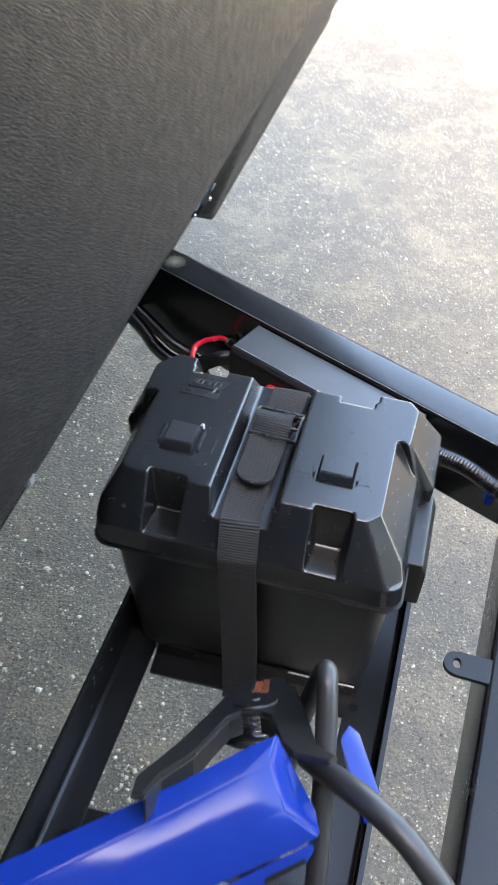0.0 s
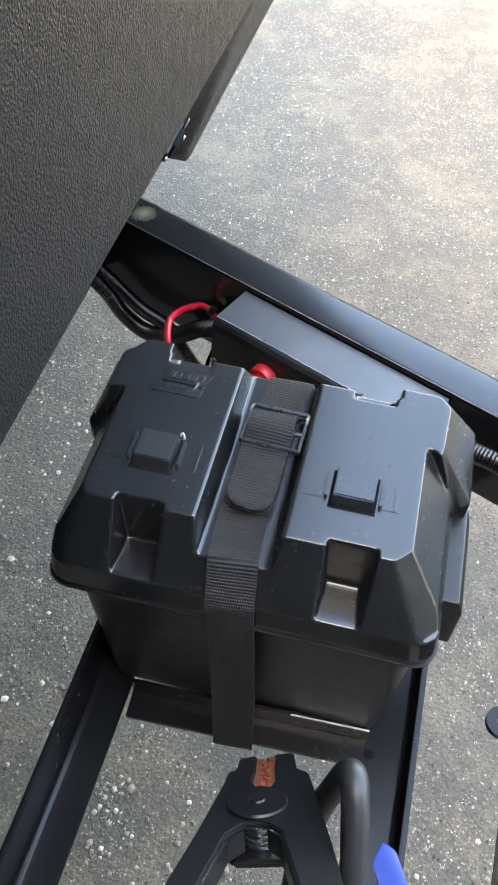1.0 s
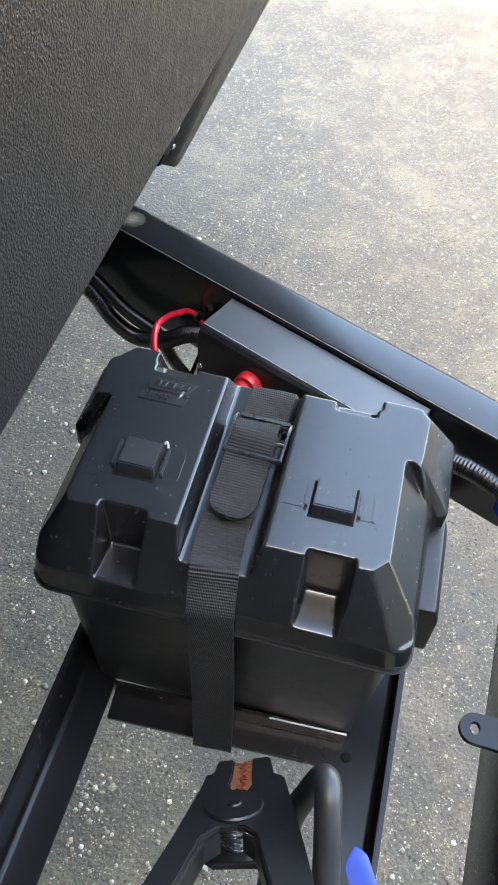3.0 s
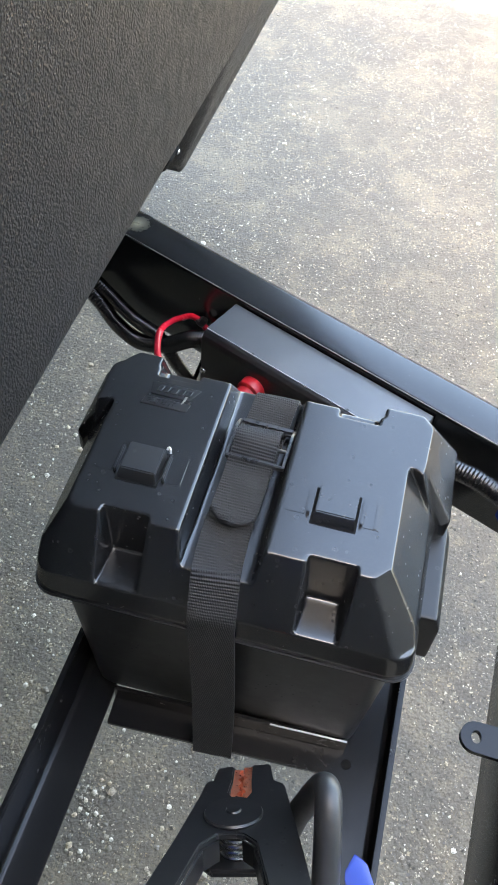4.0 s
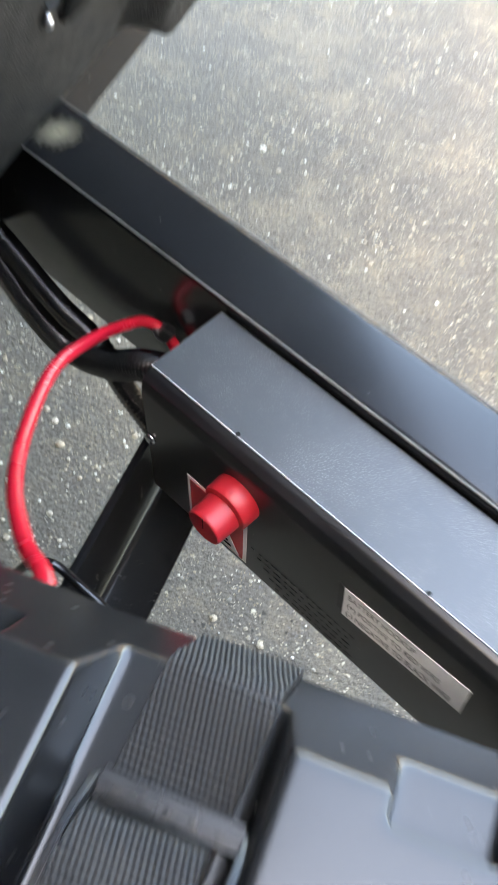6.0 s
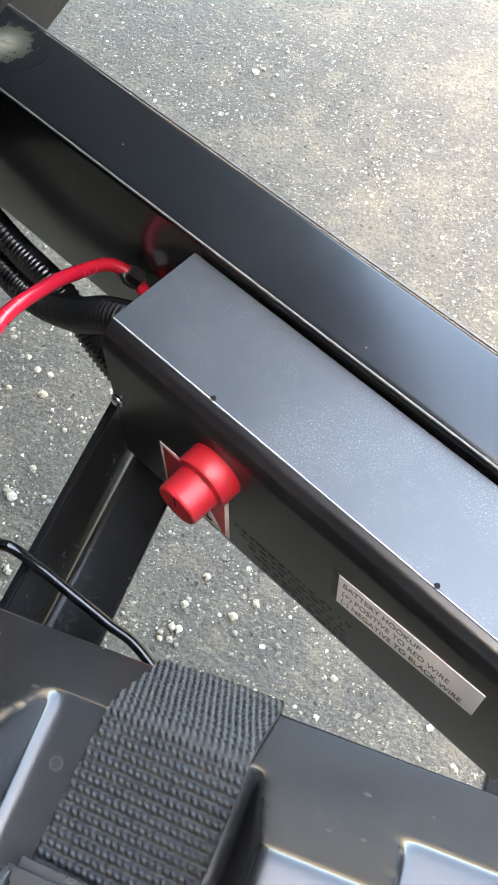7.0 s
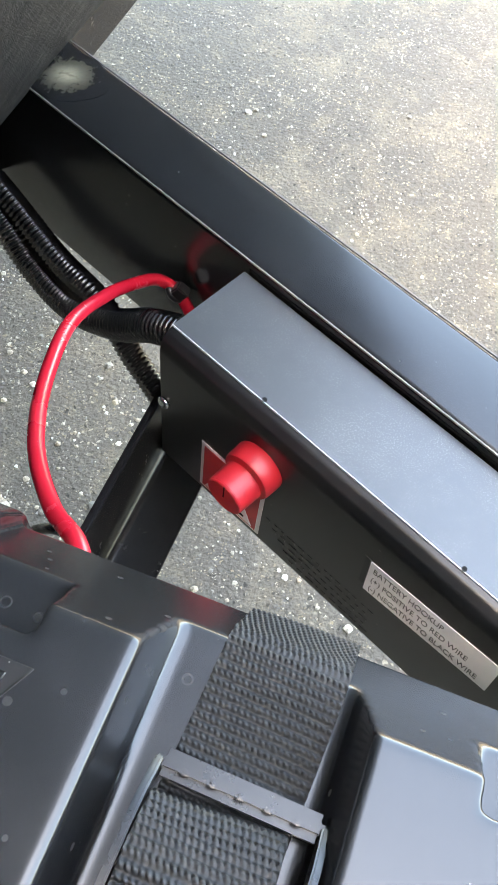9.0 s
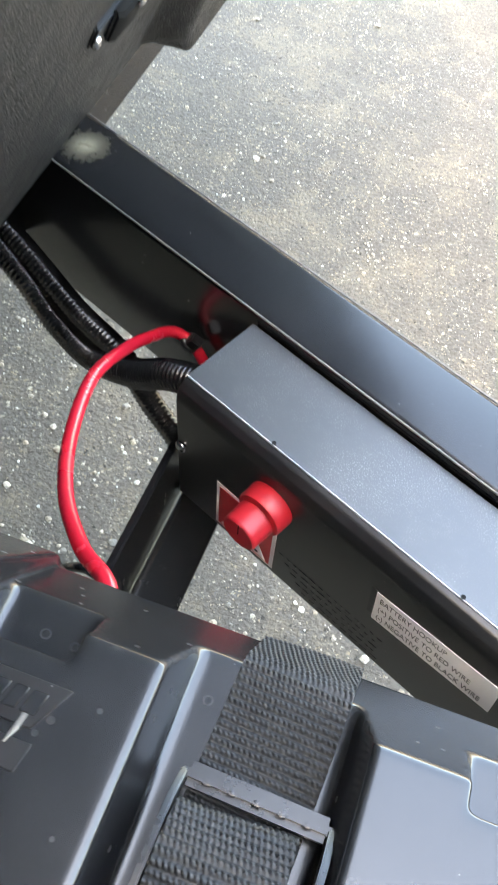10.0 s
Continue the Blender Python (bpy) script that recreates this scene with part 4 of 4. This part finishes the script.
# ---------------------------------------------------------------- cables on the rail
def build_cables():
    red = hose([(-0.118, 0.418, 0.628), (-0.126, 0.4225, 0.638), (-0.135, 0.4255, 0.6465), (-0.147, 0.423, 0.6545), (-0.157, 0.408, 0.662), (-0.163, 0.379, 0.680), (-0.165, 0.333, 0.704), (-0.153, 0.279, 0.722), (-0.133, 0.234, 0.742), (-0.108, 0.202, 0.757), (-0.086, 0.184, 0.772), (-0.074, 0.166, 0.774)], 0.0044)
    t = thing("red_battery_cable", "thick red insulated battery cable looping into the box lid", "cable", (-0.14, 0.44, 0.6))
    red.transform(Matrix.Translation((0.14, -0.44, -0.6)))
    part("insulation", red, REDWIRE, t)
    tie = hose([(-0.1335 + 0.0052 * math.cos(k), 0.4250 + 0.0010 * math.cos(k) + 0.0052 * math.sin(k), 0.6450 - 0.0046 * math.cos(k)) for k in (2 * math.pi * j / 12 for j in range(13))], 0.0028)
    tie.transform(Matrix.Translation((0.14, -0.44, -0.6)))
    band = part("cable_tie", tie, CLAMP, t, "black cable tie")
    head = bevelled(box(-0.005, 0.005, -0.004, 0.004, -0.005, 0.005, Matrix.Translation((0.0100, -0.0175, 0.0505)) @ Matrix.Rotation(0.6, 4, "Y")), 0.001)
    part("tie_head", head, CLAMP, band)
    for name, label, pts, r in (
        ("corrugated_conduit", "black corrugated split conduit running to the switch box end", [(-0.46, 0.545, 0.66), (-0.370, 0.512, 0.630), (-0.306, 0.482, 0.600), (-0.273, 0.466, 0.572), (-0.229, 0.443, 0.566), (-0.178, 0.417, 0.598), (-0.140, 0.400, 0.634), (-0.100, 0.386, 0.652), (-0.06, 0.370, 0.652)], 0.0118),
        ("corrugated_conduit", "black corrugated conduit bending down under the switch box", [(-0.46, 0.560, 0.68), (-0.368, 0.520, 0.645), (-0.304, 0.492, 0.618), (-0.246, 0.462, 0.594), (-0.198, 0.436, 0.590), (-0.168, 0.420, 0.560), (-0.138, 0.404, 0.538), (-0.110, 0.375, 0.5298)], 0.0098),
        ("corrugated_conduit", "black corrugated conduit leaving the far switch box end", [(0.165, 0.262, 0.665), (0.200, 0.236, 0.679), (0.222, 0.224, 0.684), (0.247, 0.212, 0.687), (0.275, 0.199, 0.682), (0.32, 0.180, 0.668), (0.38, 0.150, 0.640)], 0.0118)):
        bm = hose(pts, r, ribbed=0.055, pitch=0.0042, sides=18)
        a = Vector(pts[0])
        c = thing(name, label, "conduit", a, group="wiring conduits")
        bm.transform(Matrix.Translation(-a))
        part("sleeve", bm, CONDUIT, c, degrees=60)
    pts = [(-0.190, 0.235, 0.545), (-0.168, 0.2445, 0.590), (-0.143, 0.245, 0.615), (-0.127, 0.244, 0.598), (-0.108, 0.239, 0.585), (-0.081, 0.231, 0.572), (-0.053, 0.221, 0.560), (0.02, 0.170, 0.540), (0.05, 0.158, 0.532)]
    w = thing("black_wire", "thin black wire hanging behind the battery box", "wire", pts[0])
    bm = hose(pts, 0.0034)
    bm.transform(Matrix.Translation(-Vector(pts[0])))
    part("insulation", bm, CONDUIT, w)
    # blue tape flag on the far conduit
    bm = bevelled(box(-0.006, 0.006, -0.008, 0.008, -0.012, 0.012, Matrix.Translation((0.284, 0.190, 0.664)) @ Matrix.Rotation(0.4, 4, "Z")), 0.002)
    tape = part("tape_flag", bm, BLUE)
    tagged(tape, "small blue tape flag on a black conduit", "tape")


build_cables()


# ---------------------------------------------------------------- jumper clamp and its leads
def build_clamp():
    frame_m = Matrix(((0.973, -0.054, -0.225, 0.063), (0.198, 0.697, 0.689, -0.266), (0.120, -0.715, 0.689, 0.816), (0, 0, 0, 1)))
    t = thing("jumper_clamp", "black spring clamp with copper teeth on a heavy jumper lead", "clamp")
    t.matrix_world = frame_m
    mm = lambda pts: [(x / 1000, y / 1000) for x, y in pts]

    def half(outline, flange):
        jaw = part("jaw", bevelled(prism(mm(outline), -0.005, 0.0), 0.0012), CLAMP, t, "black jaw with cranked handle arm")
        for a, b in zip(flange, flange[1:]):
            (ax, ay), (bx, by) = a, b
            d = Vector((bx - ax, by - ay, 0)).normalized() * 2.0
            n = Vector((-d.y, d.x, 0)) * 0.8
            part("arm_rib", prism(mm([(ax, ay), (bx, by), (bx + n.x, by + n.y), (ax + n.x, ay + n.y)]), -0.020, -0.0045), CLAMP, jaw)

    half([(-25, 122), (-11, 126), (-11, 100), (-13, 80), (-4, 62), (-2, 20), (-17, 19), (-28, 6), (-42, -58), (-48, -84), (-66, -124), (-71, -159), (-80, -160), (-83, -124), (-64, -60), (-48, 12), (-35, 80), (-33, 98), (-27, 101)],
         [(-17, 19), (-28, 6), (-42, -58), (-48, -84), (-66, -124), (-71, -159)])
    half([(3, 127), (19, 130), (22, 101), (31, 95), (45, -5), (52, -62), (69, -90), (62, -100), (33, -82), (24, -60), (11, 9), (2, 19), (-4, 20), (-3, 62), (4, 80), (3, 100)],
         [(33, -82), (24, -60), (11, 9), (2, 19)])
    n = 36
    pivot = loft([[(-0.007 + r * math.cos(k), 0.046 + r * math.sin(k), h) for k in (2 * math.pi * j / n for j in range(n))] for r, h in ((0.0215, -0.001), (0.0225, 0.0012), (0.0215, 0.0028), (0.0060, 0.0034), (0.0052, 0.0046), (0.001, 0.0048))])
    part("pivot_disc", pivot, CLAMP, t, degrees=25)
    teeth = []
    rng = random.Random(3)
    for side in (-1, 1):
        pts = [(side * 8.5 - 3.5, 70), (side * 8.5 - 3.5, 125)]
        for i in range(9):
            pts.append((-3.4 + side * (0.5 + (3.4 if i % 2 else 0.0) + rng.uniform(-0.5, 0.5)), 124 - 5.8 * i))
        teeth.append(prism(mm(pts), -0.014, -0.001 - 0.002 * (side < 0)))
    part("copper_teeth", joined(*teeth), COPPER, t, "bright copper gripping teeth")
    coil = [(-0.006 + 0.0115 * math.cos(k), 0.046 + 0.0115 * math.sin(k), -0.006 - 0.0046 * k / 6.283) for k in (2 * math.pi * j / 14 for j in range(14 * 5))]
    part("spring", hose(coil, 0.0021, sides=10), STEEL, t, "zinc-plated coil spring")
    under = bevelled(prism(mm([(-38, 70), (28, 78), (30, 40), (14, 22), (-24, 22), (-40, 40)]), -0.036, -0.030), 0.002)
    part("lower_plate", under, CLAMP, t)


def build_second_clamp():
    """Blue-handled clamp that lies across the leads."""
    t = thing("blue_clamp", "blue plastic handled jumper clamp lying across the tongue", "clamp", (0.1, -0.35, 0.84))
    inv = Matrix.Translation((-0.1, 0.35, -0.84))
    near = [Vector(p) for p in ((0.0857, -0.3158, 0.9033), (0.0841, -0.3417, 0.9052), (0.1024, -0.3675, 0.8924), (0.1329, -0.3707, 0.8682), (0.1272, -0.3446, 0.8424), (0.0947, -0.3144, 0.8577))]
    far = [Vector(p) for p in ((-0.1346, -0.4857, 0.8782), (-0.1263, -0.5108, 0.8840), (-0.1113, -0.5219, 0.8751), (-0.0853, -0.5365, 0.8424), (-0.1040, -0.5182, 0.8153), (-0.1375, -0.4914, 0.8331))]
    mid, end = sum(near, Vector()) / 6, sum(far, Vector()) / 6
    rows = []
    for f, grow in ((-0.004, 0.90), (0.0, 1.0), (0.08, 1.02), (0.3, 0.97), (0.6, 1.0), (1.0, 1.04), (1.02, 0.9)):
        rows.append([(mid + (p - mid) * grow).lerp(end + (q - end) * grow, f) for p, q in zip(near, far)])
    bm = bevelled(loft(rows), 0.0035, 3, 25)
    bm.transform(inv)
    grip = part("handle", bm, BLUE, t, "glossy blue moulded handle")
    # flange along the lower edge, with dark moulded slots
    edge = [Vector(p) for p in ((0.1324, -0.3716, 0.8658), (0.1360, -0.3755, 0.8624), (0.1310, -0.3840, 0.8531), (0.1230, -0.3738, 0.8478))]
    run = far[3] - near[3]
    lip = bevelled(loft([[p + run * f for p in edge] for f in (0.02, 0.3, 0.7, 0.98)]), 0.0012)
    lip.transform(inv)
    part("flange", lip, BLUE, grip)
    for f in (0.10, 0.27, 0.48):
        p = (edge[1] + edge[2]) / 2 + run * f
        slot = bevelled(box(-0.017, 0.017, -0.0018, 0.0018, -0.0022, 0.0022, Matrix.Translation(p) @ run.to_track_quat("X", "Z").to_matrix().to_4x4()), 0.0008)
        slot.transform(inv)
        part("slot", slot, INK, grip)
    ring = [Vector(p) for p in ((0.146, -0.238, 0.690), (0.153, -0.220, 0.690), (0.163, -0.222, 0.684), (0.165, -0.238, 0.676), (0.152, -0.248, 0.676))]
    c = sum(ring, Vector()) / 5
    at = Vector((0.1475, -0.2640, 0.806))
    far = loft([[at + Vector((0.026, -0.048, -0.010)) * f + (p - c) * g for p in ring] for f, g in ((-0.1, 0.7), (0.0, 0.92), (0.9, 1.0), (1.0, 0.85), (1.02, 0.7))])
    bevelled(far, 0.002, 2, 25)
    far.transform(inv)
    part("handle", far, BLUE, t, "glossy blue moulded handle")


def build_leads():
    for label, pts, r in (
        ("thick black rubber jumper lead bent into a loop", [(0.172, -0.72, 0.5318), (0.166, -0.62, 0.548), (0.158, -0.52, 0.612), (0.147, -0.42, 0.692), (0.136, -0.335, 0.764), (0.125, -0.272, 0.818), (0.1175, -0.236, 0.846), (0.1145, -0.222, 0.846), (0.1115, -0.216, 0.828), (0.107, -0.215, 0.790), (0.100, -0.222, 0.745), (0.094, -0.250, 0.680), (0.096, -0.31, 0.600), (0.110, -0.40, 0.545), (0.13, -0.50, 0.5318)], 0.0098),
        ("thick black rubber jumper lead leaving the clamp", [(0.112, -0.278, 0.790), (0.128, -0.296, 0.812), (0.150, -0.316, 0.836), (0.175, -0.334, 0.848), (0.207, -0.356, 0.846), (0.245, -0.385, 0.820), (0.300, -0.44, 0.765), (0.345, -0.50, 0.722), (0.36, -0.58, 0.7175)], 0.0108)):
        a = Vector(pts[0])
        t = thing("jumper_lead", label, "cable", a, group="jumper leads")
        bm = hose(pts, r, sides=18)
        bm.transform(Matrix.Translation(-a))
        part("insulation", bm, RUBBER, t)


build_clamp()
build_second_clamp()
build_leads()
